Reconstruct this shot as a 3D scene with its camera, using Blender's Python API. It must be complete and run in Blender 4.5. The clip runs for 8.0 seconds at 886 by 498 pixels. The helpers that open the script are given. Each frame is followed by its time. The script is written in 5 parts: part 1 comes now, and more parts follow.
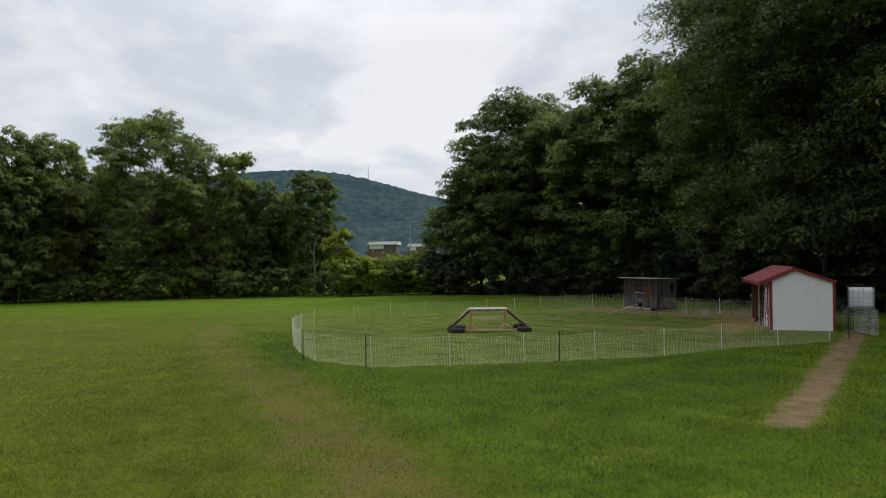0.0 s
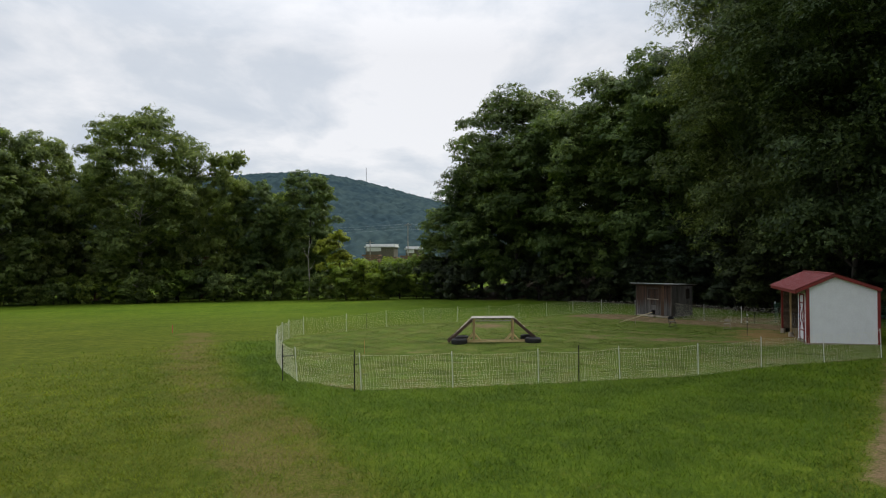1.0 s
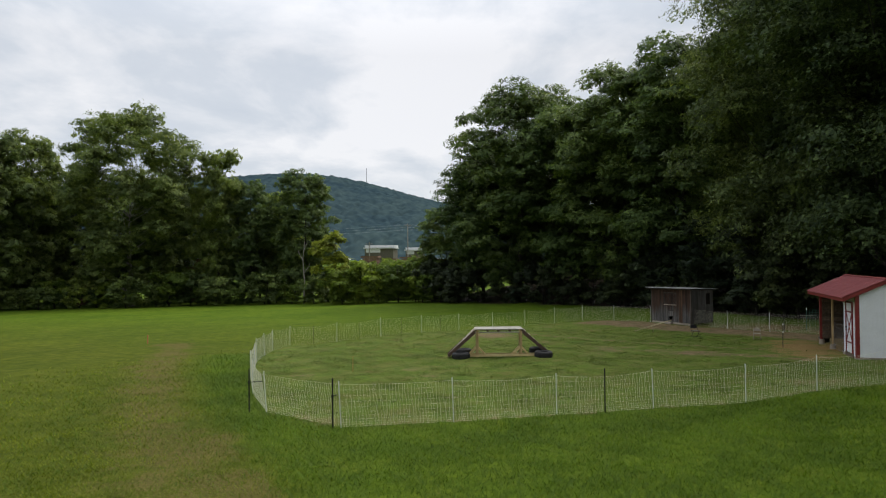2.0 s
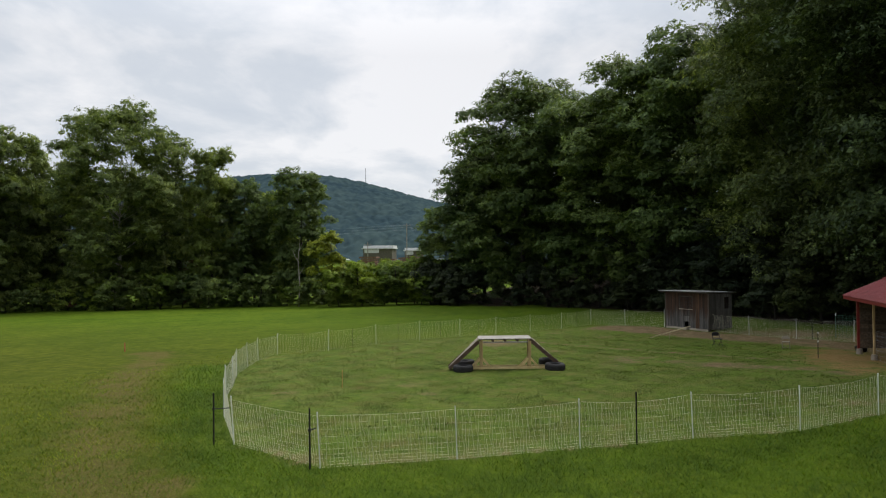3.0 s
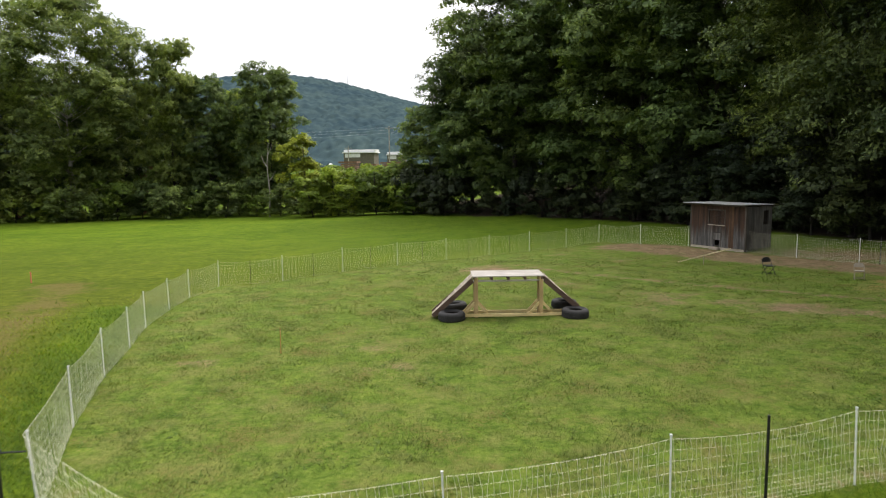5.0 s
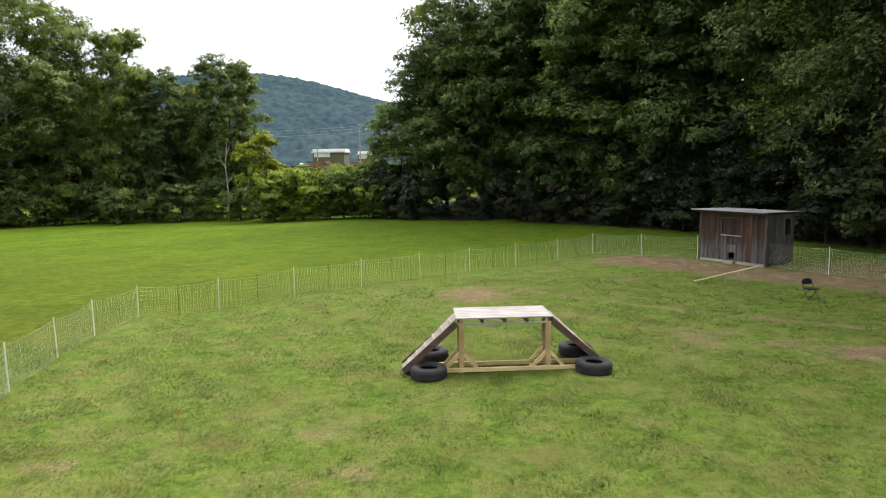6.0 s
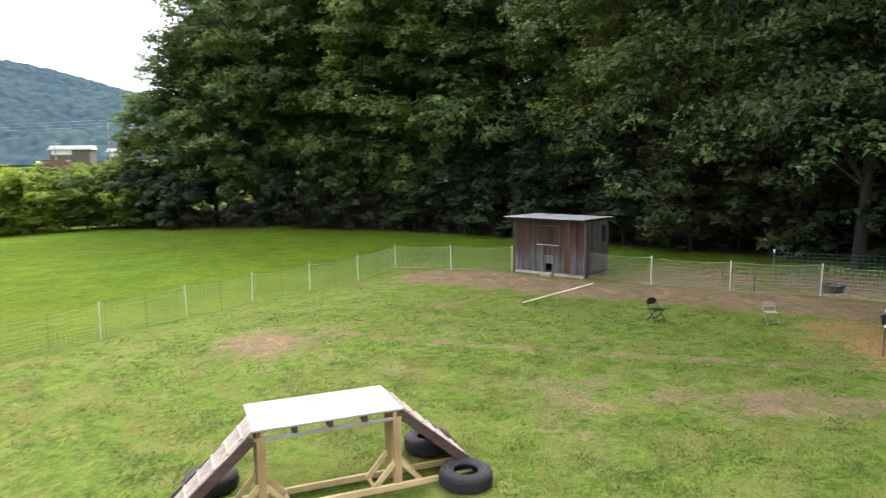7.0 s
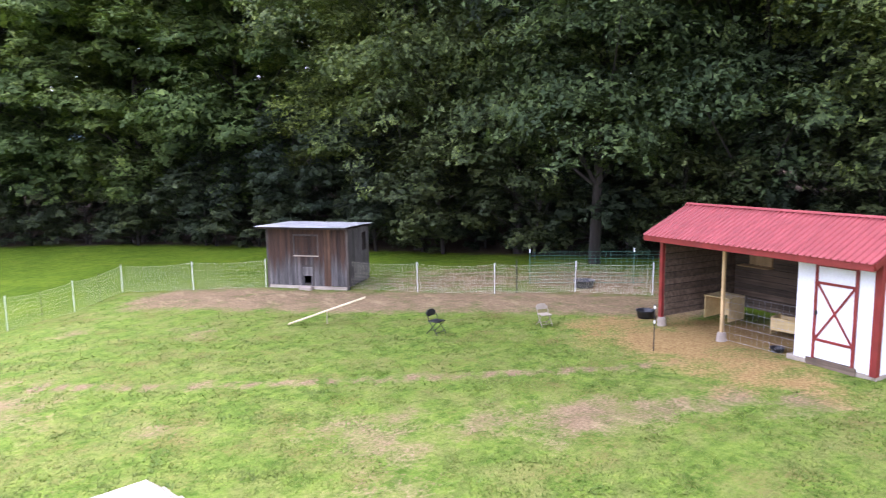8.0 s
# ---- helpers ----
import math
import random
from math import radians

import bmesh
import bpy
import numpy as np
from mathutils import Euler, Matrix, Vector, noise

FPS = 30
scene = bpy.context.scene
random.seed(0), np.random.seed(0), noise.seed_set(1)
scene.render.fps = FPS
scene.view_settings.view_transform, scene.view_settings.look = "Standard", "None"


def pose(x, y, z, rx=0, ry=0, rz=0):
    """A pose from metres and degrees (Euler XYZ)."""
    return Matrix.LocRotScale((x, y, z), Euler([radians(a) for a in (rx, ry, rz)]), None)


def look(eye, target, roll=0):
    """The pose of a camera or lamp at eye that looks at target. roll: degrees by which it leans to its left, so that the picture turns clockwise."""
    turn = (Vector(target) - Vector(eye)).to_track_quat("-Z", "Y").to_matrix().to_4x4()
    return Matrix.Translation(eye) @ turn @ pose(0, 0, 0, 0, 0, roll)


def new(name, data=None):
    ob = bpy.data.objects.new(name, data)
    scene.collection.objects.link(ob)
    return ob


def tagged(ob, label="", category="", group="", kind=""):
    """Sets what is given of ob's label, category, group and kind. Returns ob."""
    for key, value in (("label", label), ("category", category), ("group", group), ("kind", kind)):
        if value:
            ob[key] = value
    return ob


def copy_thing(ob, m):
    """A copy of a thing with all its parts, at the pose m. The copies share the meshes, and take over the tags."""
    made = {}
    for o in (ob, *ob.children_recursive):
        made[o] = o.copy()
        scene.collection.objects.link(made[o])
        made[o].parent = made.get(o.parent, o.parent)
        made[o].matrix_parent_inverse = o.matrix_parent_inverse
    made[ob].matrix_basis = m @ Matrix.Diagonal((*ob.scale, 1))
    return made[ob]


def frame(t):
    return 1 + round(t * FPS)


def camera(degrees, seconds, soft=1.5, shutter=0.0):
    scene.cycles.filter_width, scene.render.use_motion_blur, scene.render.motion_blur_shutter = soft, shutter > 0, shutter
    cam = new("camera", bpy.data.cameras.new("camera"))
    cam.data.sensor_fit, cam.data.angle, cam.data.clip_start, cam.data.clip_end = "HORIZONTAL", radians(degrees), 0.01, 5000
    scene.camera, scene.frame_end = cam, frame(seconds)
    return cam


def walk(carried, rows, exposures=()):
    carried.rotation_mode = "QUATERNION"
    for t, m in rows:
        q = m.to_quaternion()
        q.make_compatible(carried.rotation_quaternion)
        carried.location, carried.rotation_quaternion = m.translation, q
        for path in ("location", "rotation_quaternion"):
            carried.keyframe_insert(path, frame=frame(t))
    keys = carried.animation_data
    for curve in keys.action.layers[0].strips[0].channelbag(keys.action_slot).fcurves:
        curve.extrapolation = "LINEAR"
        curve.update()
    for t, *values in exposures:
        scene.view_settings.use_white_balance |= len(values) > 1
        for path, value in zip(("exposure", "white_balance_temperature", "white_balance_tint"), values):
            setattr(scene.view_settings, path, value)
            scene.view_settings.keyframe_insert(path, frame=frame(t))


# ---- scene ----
cam = camera(65.0, 8.0, soft=1.1, shutter=0.2)
PATH = [
    (0, (2.02, 3.911, 4.111), (1.881, 5.906, 4.127), -0.6),
    (0.5, (1.826, 5.57, 4.119), (1.691, 7.566, 4.14), -0.4),
    (1, (1.645, 7.425, 4.132), (1.512, 9.42, 4.156), -0.4),
    (1.5, (1.549, 9.432, 4.198), (1.416, 11.428, 4.222), -0.5),
    (2.8, (1.267, 13.678, 4.323), (1.131, 15.673, 4.354), -0.6),
    (3, (1.217, 14.233, 4.332), (1.084, 16.228, 4.359), -0.6),
    (3.5, (1.139, 15.63, 4.366), (1.009, 17.626, 4.394), -0.6),
    (4, (1.043, 17.369, 4.355), (0.912, 19.359, 4.205), -0.6),
    (4.5, (0.917, 19.462, 4.401), (0.788, 21.443, 4.16), -0.7),
    (5.8, (0.656, 26.049, 4.504), (0.637, 28.033, 4.254), -0.9),
    (6, (0.581, 27.153, 4.515), (0.567, 29.138, 4.265), -0.8),
    (6.5, (0.492, 30.021, 4.591), (0.685, 31.995, 4.332), -0.8),
    (7, (0.446, 32.81, 4.716), (1.062, 34.695, 4.45), -0.8),
    (7.5, (0.485, 34.448, 4.769), (1.467, 36.169, 4.496), -0.9),
    (8, (0.534, 35.317, 4.758), (1.815, 36.828, 4.487), -0.8),
]
EXPOSURES = [(0, -0.08, 6500, 11), (1.5, -0.02, 6500, 11), (3.5, -0.02, 6600, 11), (4.0, 0.08, 6700, 11), (4.5, 0.46, 6900, 12), (5.8, 0.96, 6650, 15), (6.5, 1.14, 6500, 16), (7.0, 1.55, 6350, 20), (7.5, 2.0, 5900, 28), (8.0, 2.28, 5720, 33)]
walk(cam, [(t, look(eye, target, roll)) for t, eye, target, roll in PATH], EXPOSURES)

# ---- light: an overcast afternoon, the sun veiled behind cloud beyond the woods ----
SUN_ELEVATION, SUN_ROTATION = radians(50), radians(38)
world = bpy.data.worlds.new("overcast_sky")
scene.world = world
world.use_nodes = True
wn, wl = world.node_tree.nodes, world.node_tree.links
wn.clear()
w_out = wn.new("ShaderNodeOutputWorld")
w_bg = wn.new("ShaderNodeBackground")
w_sky = wn.new("ShaderNodeTexSky")
w_sky.sky_type = "NISHITA"
w_sky.sun_disc = False
w_sky.sun_elevation, w_sky.sun_rotation = SUN_ELEVATION, SUN_ROTATION
w_co = wn.new("ShaderNodeTexCoord")
w_sep = wn.new("ShaderNodeSeparateXYZ")
w_up = wn.new("ShaderNodeMath")
w_up.operation = "ADD"
w_up.inputs[1].default_value = 0.22
w_div = wn.new("ShaderNodeVectorMath")
w_div.operation = "DIVIDE"
w_comb = wn.new("ShaderNodeCombineXYZ")
wl.new(w_co.outputs["Generated"], w_sep.inputs[0])
wl.new(w_sep.outputs["Z"], w_up.inputs[0])
for k in range(3):
    wl.new(w_up.outputs[0], w_comb.inputs[k])
wl.new(w_co.outputs["Generated"], w_div.inputs[0])
wl.new(w_comb.outputs[0], w_div.inputs[1])
w_map = wn.new("ShaderNodeMapping")
w_map.inputs["Location"].default_value = (2.67, 0.53, 0.0)
w_map.inputs["Scale"].default_value = (1.0, 0.8, 0.0)
wl.new(w_div.outputs[0], w_map.inputs[0])
w_noise = wn.new("ShaderNodeTexNoise")
w_noise.inputs["Scale"].default_value = 2.2
w_noise.inputs["Detail"].default_value = 7.0
w_noise.inputs["Roughness"].default_value = 0.56
w_noise.inputs["Distortion"].default_value = 0.25
wl.new(w_map.outputs[0], w_noise.inputs["Vector"])
w_ramp = wn.new("ShaderNodeValToRGB")
w_ramp.color_ramp.elements[0].position, w_ramp.color_ramp.elements[0].color = 0.30, (0.60, 0.66, 0.74, 1)
w_ramp.color_ramp.elements[1].position, w_ramp.color_ramp.elements[1].color = 0.68, (0.95, 0.96, 0.98, 1)
mid = w_ramp.color_ramp.elements.new(0.50)
mid.color = (0.70, 0.75, 0.81, 1)
# the cloud is thinnest, and whitest, before the veiled sun
w_dot = wn.new("ShaderNodeVectorMath")
w_dot.operation = "DOT_PRODUCT"
w_dot.inputs[1].default_value = Vector((-0.1, 0.96, 0.272)).normalized()
wl.new(w_co.outputs["Generated"], w_dot.inputs[0])
w_thin = wn.new("ShaderNodeMapRange")
w_thin.interpolation_type = "SMOOTHSTEP"
w_thin.inputs["From Min"].default_value, w_thin.inputs["From Max"].default_value = 0.925, 1.0
w_thin.inputs["To Min"].default_value, w_thin.inputs["To Max"].default_value = -0.02, 0.09
wl.new(w_dot.outputs["Value"], w_thin.inputs["Value"])
w_rift = wn.new("ShaderNodeMapRange")
w_rift.interpolation_type = "SMOOTHSTEP"
w_rift.inputs["From Min"].default_value, w_rift.inputs["From Max"].default_value = 0.989, 0.9995
w_rift.inputs["To Max"].default_value = 0.15
wl.new(w_dot.outputs["Value"], w_rift.inputs["Value"])
w_bright = wn.new("ShaderNodeMath")
w_bright.operation = "ADD"
wl.new(w_thin.outputs[0], w_bright.inputs[0])
wl.new(w_rift.outputs[0], w_bright.inputs[1])
w_sum = wn.new("ShaderNodeMath")
w_sum.operation = "ADD"
wl.new(w_noise.outputs["Fac"], w_sum.inputs[0])
wl.new(w_bright.outputs[0], w_sum.inputs[1])
wl.new(w_sum.outputs[0], w_ramp.inputs[0])
w_scale = wn.new("ShaderNodeVectorMath")
w_scale.operation = "SCALE"
w_scale.inputs["Scale"].default_value = 0.10
wl.new(w_sky.outputs[0], w_scale.inputs[0])
w_mix = wn.new("ShaderNodeMix")
w_mix.data_type = "RGBA"
w_mix.inputs["Factor"].default_value = 0.9
wl.new(w_scale.outputs[0], w_mix.inputs["A"])
wl.new(w_ramp.outputs[0], w_mix.inputs["B"])
wl.new(w_mix.outputs["Result"], w_bg.inputs["Color"])
w_zen = wn.new("ShaderNodeMapRange")
w_zen.inputs["From Min"].default_value, w_zen.inputs["From Max"].default_value = 0.28, 1.0
w_zen.inputs["To Min"].default_value, w_zen.inputs["To Max"].default_value = 1.0, 2.6
wl.new(w_sep.outputs["Z"], w_zen.inputs["Value"])
w_side = wn.new("ShaderNodeMapRange")
w_side.inputs["From Min"].default_value, w_side.inputs["From Max"].default_value = -1.0, 0.9
w_side.inputs["To Min"].default_value, w_side.inputs["To Max"].default_value = 0.42, 1.0
w_toward = wn.new("ShaderNodeVectorMath")
w_toward.operation = "DOT_PRODUCT"
w_toward.inputs[1].default_value = (-0.55, 0.84, 0.0)
wl.new(w_co.outputs["Generated"], w_toward.inputs[0])
wl.new(w_toward.outputs["Value"], w_side.inputs["Value"])
w_both = wn.new("ShaderNodeMath")
w_both.operation = "MULTIPLY"
wl.new(w_zen.outputs[0], w_both.inputs[0])
wl.new(w_side.outputs[0], w_both.inputs[1])
wl.new(w_both.outputs[0], w_bg.inputs["Strength"])
wl.new(w_bg.outputs[0], w_out.inputs["Surface"])

sun = new("sun", bpy.data.lights.new("sun", "SUN"))
sun.data.energy, sun.data.angle, sun.data.color = 2.4, radians(30), (1.0, 0.96, 0.9)
sun.matrix_world = look((0, 0, 60), (-60 * math.sin(SUN_ROTATION) * math.cos(SUN_ELEVATION) , -60 * math.cos(SUN_ROTATION) * math.cos(SUN_ELEVATION), 60 - 60 * math.sin(SUN_ELEVATION)))

# ---- lie of the land ----


WOOD_EDGE = [(-12, 113), (-4, 100), (5, 92.5), (11, 85), (15.5, 78), (18.5, 71), (20.5, 65), (23.5, 58), (26.5, 52), (29.5, 45), (32, 37), (34, 28), (35, 10), (35, -60)]


def wooded(x, y):
    """How far inside the wood a place lies, in metres; 0 outside it."""
    x, y = np.asarray(x, float), np.asarray(y, float)
    ys = np.array([p[1] for p in WOOD_EDGE[::-1]], float)
    xs = np.array([p[0] for p in WOOD_EDGE[::-1]], float)
    return np.clip((x - np.interp(y, ys, xs)) * 0.85, 0, None) * np.clip((128 - y) / 12, 0, 1)


def rise(x, y):
    """Height of the ground: a field that falls gently away, with a few shallow swells."""
    x, y = np.asarray(x, float), np.asarray(y, float)
    cx, cy = np.clip(x, -90, 45), np.clip(y, -30, 125)
    z = -0.156 + 0.0146 * cx - 0.0212 * (cy - 40)
    for bx, by, amount, wide in ((8, 31, -0.14, 6), (-3, 28, 0.16, 4), (-10, 50, -0.16, 4), (2, 53, 0.16, 4.5), (11.5, 60.5, 0.16, 3.2), (-5, 52, 0.14, 3), (1, 58.5, -0.1, 2.5), (2, 42.2, 0.06, 3)):
        z = z + amount * np.exp(-((x - bx) ** 2 + (y - by) ** 2) / (2 * wide * wide))
    bank = np.clip((y - 150) / 60, 0, 1) * np.clip((60 - x) / 40, 0, 1)
    return z + 3.2 * bank * bank * (3 - 2 * bank) + 0.2 * np.clip(wooded(x, y) - 5.0, 0, 60)


def rise1(x, y):
    return float(rise(x, y))


# ---- materials ----


def material(name, color=(0.5, 0.5, 0.5), rough=0.8, metal=0.0):
    m = bpy.data.materials.new(name)
    m.use_nodes = True
    b = m.node_tree.nodes["Principled BSDF"]
    b.inputs["Base Color"].default_value = (*color, 1)
    b.inputs["Roughness"].default_value = rough
    b.inputs["Metallic"].default_value = metal
    return m


def node(m, kind, **values):
    n = m.node_tree.nodes.new(kind)
    for key, value in values.items():
        n.inputs[key].default_value = value
    return n


def link(m, a, b):
    m.node_tree.links.new(a, b)


def ramp(m, source, stops):
    r = node(m, "ShaderNodeValToRGB")
    e = r.color_ramp.elements
    while len(e) < len(stops):
        e.new(0.5)
    for k, (at, c) in enumerate(stops):
        e[k].position, e[k].color = at, (*c, 1)
    link(m, source, r.inputs[0])
    return r.outputs[0]


def mixed(m, how, fac, a, b):
    n = node(m, "ShaderNodeMix")
    n.data_type, n.blend_type = "RGBA", how
    for key, v in (("Factor", fac), ("A", a), ("B", b)):
        if isinstance(v, (int, float)):
            n.inputs[key].default_value = v
        elif isinstance(v, tuple):
            n.inputs[key].default_value = (*v, 1)
        else:
            link(m, v, n.inputs[key])
    return n.outputs["Result"]


def maths(m, how, a, b=0.0, clamp=False):
    n = node(m, "ShaderNodeMath")
    n.operation, n.use_clamp = how, clamp
    for k, v in enumerate((a, b)):
        if isinstance(v, (int, float)):
            n.inputs[k].default_value = v
        else:
            link(m, v, n.inputs[k])
    return n.outputs[0]


def noise_tex(m, scale, detail=4.0, rough=0.55, stretch=None, coords="Object"):
    co = node(m, "ShaderNodeTexCoord")
    n = node(m, "ShaderNodeTexNoise", Scale=scale, Detail=detail, Roughness=rough)
    source = co.outputs[coords]
    if stretch:
        mp = node(m, "ShaderNodeMapping")
        mp.inputs["Scale"].default_value = stretch
        link(m, source, mp.inputs[0])
        source = mp.outputs[0]
    link(m, source, n.inputs["Vector"])
    return n.outputs["Fac"]


def bump(m, height, strength=0.3, distance=0.02):
    b = node(m, "ShaderNodeBump", Strength=strength, Distance=distance)
    link(m, height, b.inputs["Height"])
    link(m, b.outputs[0], m.node_tree.nodes["Principled BSDF"].inputs["Normal"])


def base(m, socket):
    link(m, socket, m.node_tree.nodes["Principled BSDF"].inputs["Base Color"])


def wood(name, dark, light, stretch, rough=0.85, piece=0.35):
    """Sawn wood: grain along the stretched axis, blotches, and each piece a shade of its own."""
    m = material(name, light, rough)
    grain = noise_tex(m, 9.0, 6, 0.65, stretch)
    blotch = noise_tex(m, 1.7, 3)
    col = ramp(m, grain, ((0.3, dark), (0.7, light)))
    col = mixed(m, "MULTIPLY", 0.7, col, ramp(m, blotch, ((0.3, (0.55, 0.53, 0.5)), (0.65, (1.0, 1.0, 1.0)))))
    info = node(m, "ShaderNodeObjectInfo")
    tone = ramp(m, info.outputs["Random"], ((0.0, (1 - piece,) * 3), (1.0, (1.0, 1.0, 1.0))))
    base(m, mixed(m, "MULTIPLY", 1.0, col, tone))
    bump(m, grain, 0.35, 0.004)
    return m


def painted(name, color, rough=0.5, wear=0.25, metal=0.0):
    m = material(name, color, rough, metal)
    n = noise_tex(m, 2.3, 5)
    fine = noise_tex(m, 26.0, 3)
    low = tuple(c * (1 - wear) for c in color)
    col = ramp(m, n, ((0.32, low), (0.62, color)))
    base(m, mixed(m, "MULTIPLY", 0.25, col, ramp(m, fine, ((0.35, (0.7, 0.68, 0.66)), (0.6, (1.0, 1.0, 1.0))))))
    bump(m, fine, 0.12, 0.003)
    return m


def leafy(name, low, mid_tone, high, through_light=0.25, patchy=1.0, leaf=0.0):
    """Foliage: shade by leaf, by branch and by tree, with some light passing through."""
    m = material(name, mid_tone, 0.55)
    geo = node(m, "ShaderNodeNewGeometry")
    info = node(m, "ShaderNodeObjectInfo")
    patches = noise_tex(m, 0.45, 3)
    col = ramp(m, geo.outputs["Random Per Island"], ((0.0, low), (0.55, mid_tone), (1.0, high)))
    col = mixed(m, "MULTIPLY", 1.0, col, ramp(m, patches, ((0.42, (0.62, 0.66, 0.64)), (0.70, (0.9 + 0.25 * patchy, 0.9 + 0.23 * patchy, 0.9 + 0.1 * patchy)))))
    col = mixed(m, "MULTIPLY", 1.0, col, ramp(m, info.outputs["Random"], ((0.0, (0.66, 0.74, 0.78)), (0.5, (0.98, 0.98, 0.98)), (1.0, (1.45, 1.38, 0.95)))))
    if leaf:
        # small leaves and the gaps between them on every spray
        co = node(m, "ShaderNodeTexCoord")
        cells = node(m, "ShaderNodeTexVoronoi", Scale=1.0 / leaf)
        link(m, co.outputs["Object"], cells.inputs["Vector"])
        tone = node(m, "ShaderNodeSeparateXYZ")
        link(m, cells.outputs["Color"], tone.inputs[0])
        col = mixed(m, "MULTIPLY", 1.0, col, ramp(m, tone.outputs["X"], ((0.0, (0.72, 0.74, 0.72)), (1.0, (1.28, 1.26, 1.2)))))
    base(m, col)
    b = m.node_tree.nodes["Principled BSDF"]
    b.inputs["Specular IOR Level"].default_value = 0.12
    glow = node(m, "ShaderNodeBsdfTranslucent")
    link(m, mixed(m, "MULTIPLY", 1.0, col, (1.1, 1.15, 0.5)), glow.inputs["Color"])
    both = node(m, "ShaderNodeMixShader")
    both.inputs[0].default_value = through_light
    link(m, b.outputs[0], both.inputs[1])
    link(m, glow.outputs[0], both.inputs[2])
    shader = both.outputs[0]
    if leaf:
        gap = node(m, "ShaderNodeBsdfTransparent")
        cut = node(m, "ShaderNodeMixShader")
        link(m, maths(m, "GREATER_THAN", maths(m, "ADD", cells.outputs["Distance"], maths(m, "MULTIPLY", tone.outputs["Y"], 0.18)), 0.63), cut.inputs[0])
        link(m, shader, cut.inputs[1])
        link(m, gap.outputs[0], cut.inputs[2])
        shader = cut.outputs[0]
    link(m, shader, m.node_tree.nodes["Material Output"].inputs["Surface"])
    return m


def ground_material():
    """Turf over earth: grass by default, earth and straw where the ground's own wear says so."""
    m = material("turf", (0.06, 0.1, 0.02), 0.95)
    big, small, fine = noise_tex(m, 0.16, 4), noise_tex(m, 1.6, 5), noise_tex(m, 14.0, 5, 0.7)
    wear = node(m, "ShaderNodeAttribute")
    wear.attribute_name = "wear"
    lane = node(m, "ShaderNodeAttribute")
    lane.attribute_name = "lane"
    straw = node(m, "ShaderNodeAttribute")
    straw.attribute_name = "straw"
    lush = node(m, "ShaderNodeAttribute")
    lush.attribute_name = "lush"
    grass = ramp(m, small, ((0.28, (0.064, 0.085, 0.008)), (0.5, (0.092, 0.116, 0.011)), (0.75, (0.124, 0.142, 0.019))))
    field = ramp(m, fine, ((0.3, (0.08, 0.132, 0.008)), (0.7, (0.12, 0.184, 0.015))))
    mottle = noise_tex(m, 0.75, 5, 0.6)
    field = mixed(m, "MULTIPLY", 0.9, field, ramp(m, mottle, ((0.36, (0.76, 0.84, 0.78)), (0.64, (1.16, 1.1, 1.05)))))
    grass = mixed(m, "MIX", lush.outputs["Fac"], grass, field)
    grass = mixed(m, "MULTIPLY", 0.8, grass, ramp(m, big, ((0.3, (0.72, 0.78, 0.7)), (0.7, (1.12, 1.06, 1.0)))))
    grass = mixed(m, "MULTIPLY", 0.5, grass, ramp(m, fine, ((0.3, (0.45, 0.48, 0.4)), (0.6, (1.1, 1.1, 1.05)))))
    sward = noise_tex(m, 3.1, 5, 0.65)
    grass = mixed(m, "MULTIPLY", 0.6, grass, ramp(m, sward, ((0.36, (0.52, 0.6, 0.5)), (0.52, (1.0, 1.0, 1.0)), (0.68, (1.25, 1.2, 1.1)))))
    pen = node(m, "ShaderNodeAttribute")
    pen.attribute_name = "grazed"
    tufts = noise_tex(m, 4.2, 4, 0.6)
    short = ramp(m, fine, ((0.25, (0.06, 0.1, 0.014)), (0.5, (0.104, 0.158, 0.024)), (0.75, (0.168, 0.21, 0.046))))
    short = mixed(m, "MULTIPLY", 0.75, short, ramp(m, small, ((0.32, (0.70, 0.77, 0.64)), (0.66, (1.15, 1.08, 1.05)))))
    short = mixed(m, "MULTIPLY", 0.8, short, ramp(m, tufts, ((0.34, (0.5, 0.62, 0.45)), (0.5, (1.0, 1.0, 1.0)), (0.66, (1.3, 1.22, 1.15)))))
    dry = noise_tex(m, 1.1, 5, 0.65)
    short = mixed(m, "MIX", ramp(m, dry, ((0.45, (0.0, 0.0, 0.0)), (0.66, (0.62, 0.62, 0.62)))), short, ramp(m, fine, ((0.3, (0.125, 0.12, 0.034)), (0.7, (0.215, 0.195, 0.068)))))
    grass = mixed(m, "MIX", pen.outputs["Fac"], grass, short)
    thin = ramp(m, fine, ((0.3, (0.078, 0.062, 0.018)), (0.7, (0.168, 0.136, 0.044))))
    earth = ramp(m, fine, ((0.25, (0.095, 0.066, 0.034)), (0.55, (0.205, 0.14, 0.079)), (0.8, (0.29, 0.228, 0.138))))
    streaks = noise_tex(m, 2.6, 5, 0.65, (1.0, 0.35, 1.0))
    earth = mixed(m, "MIX", ramp(m, streaks, ((0.54, (0.0, 0.0, 0.0)), (0.68, (0.55, 0.55, 0.55)))), earth, (0.33, 0.25, 0.13))
    earth = mixed(m, "MULTIPLY", 0.6, earth, ramp(m, small, ((0.35, (0.7, 0.7, 0.7)), (0.6, (1.05, 1.05, 1.05)))))
    hay = ramp(m, fine, ((0.25, (0.12, 0.074, 0.026)), (0.5, (0.225, 0.146, 0.054)), (0.75, (0.34, 0.24, 0.105))))

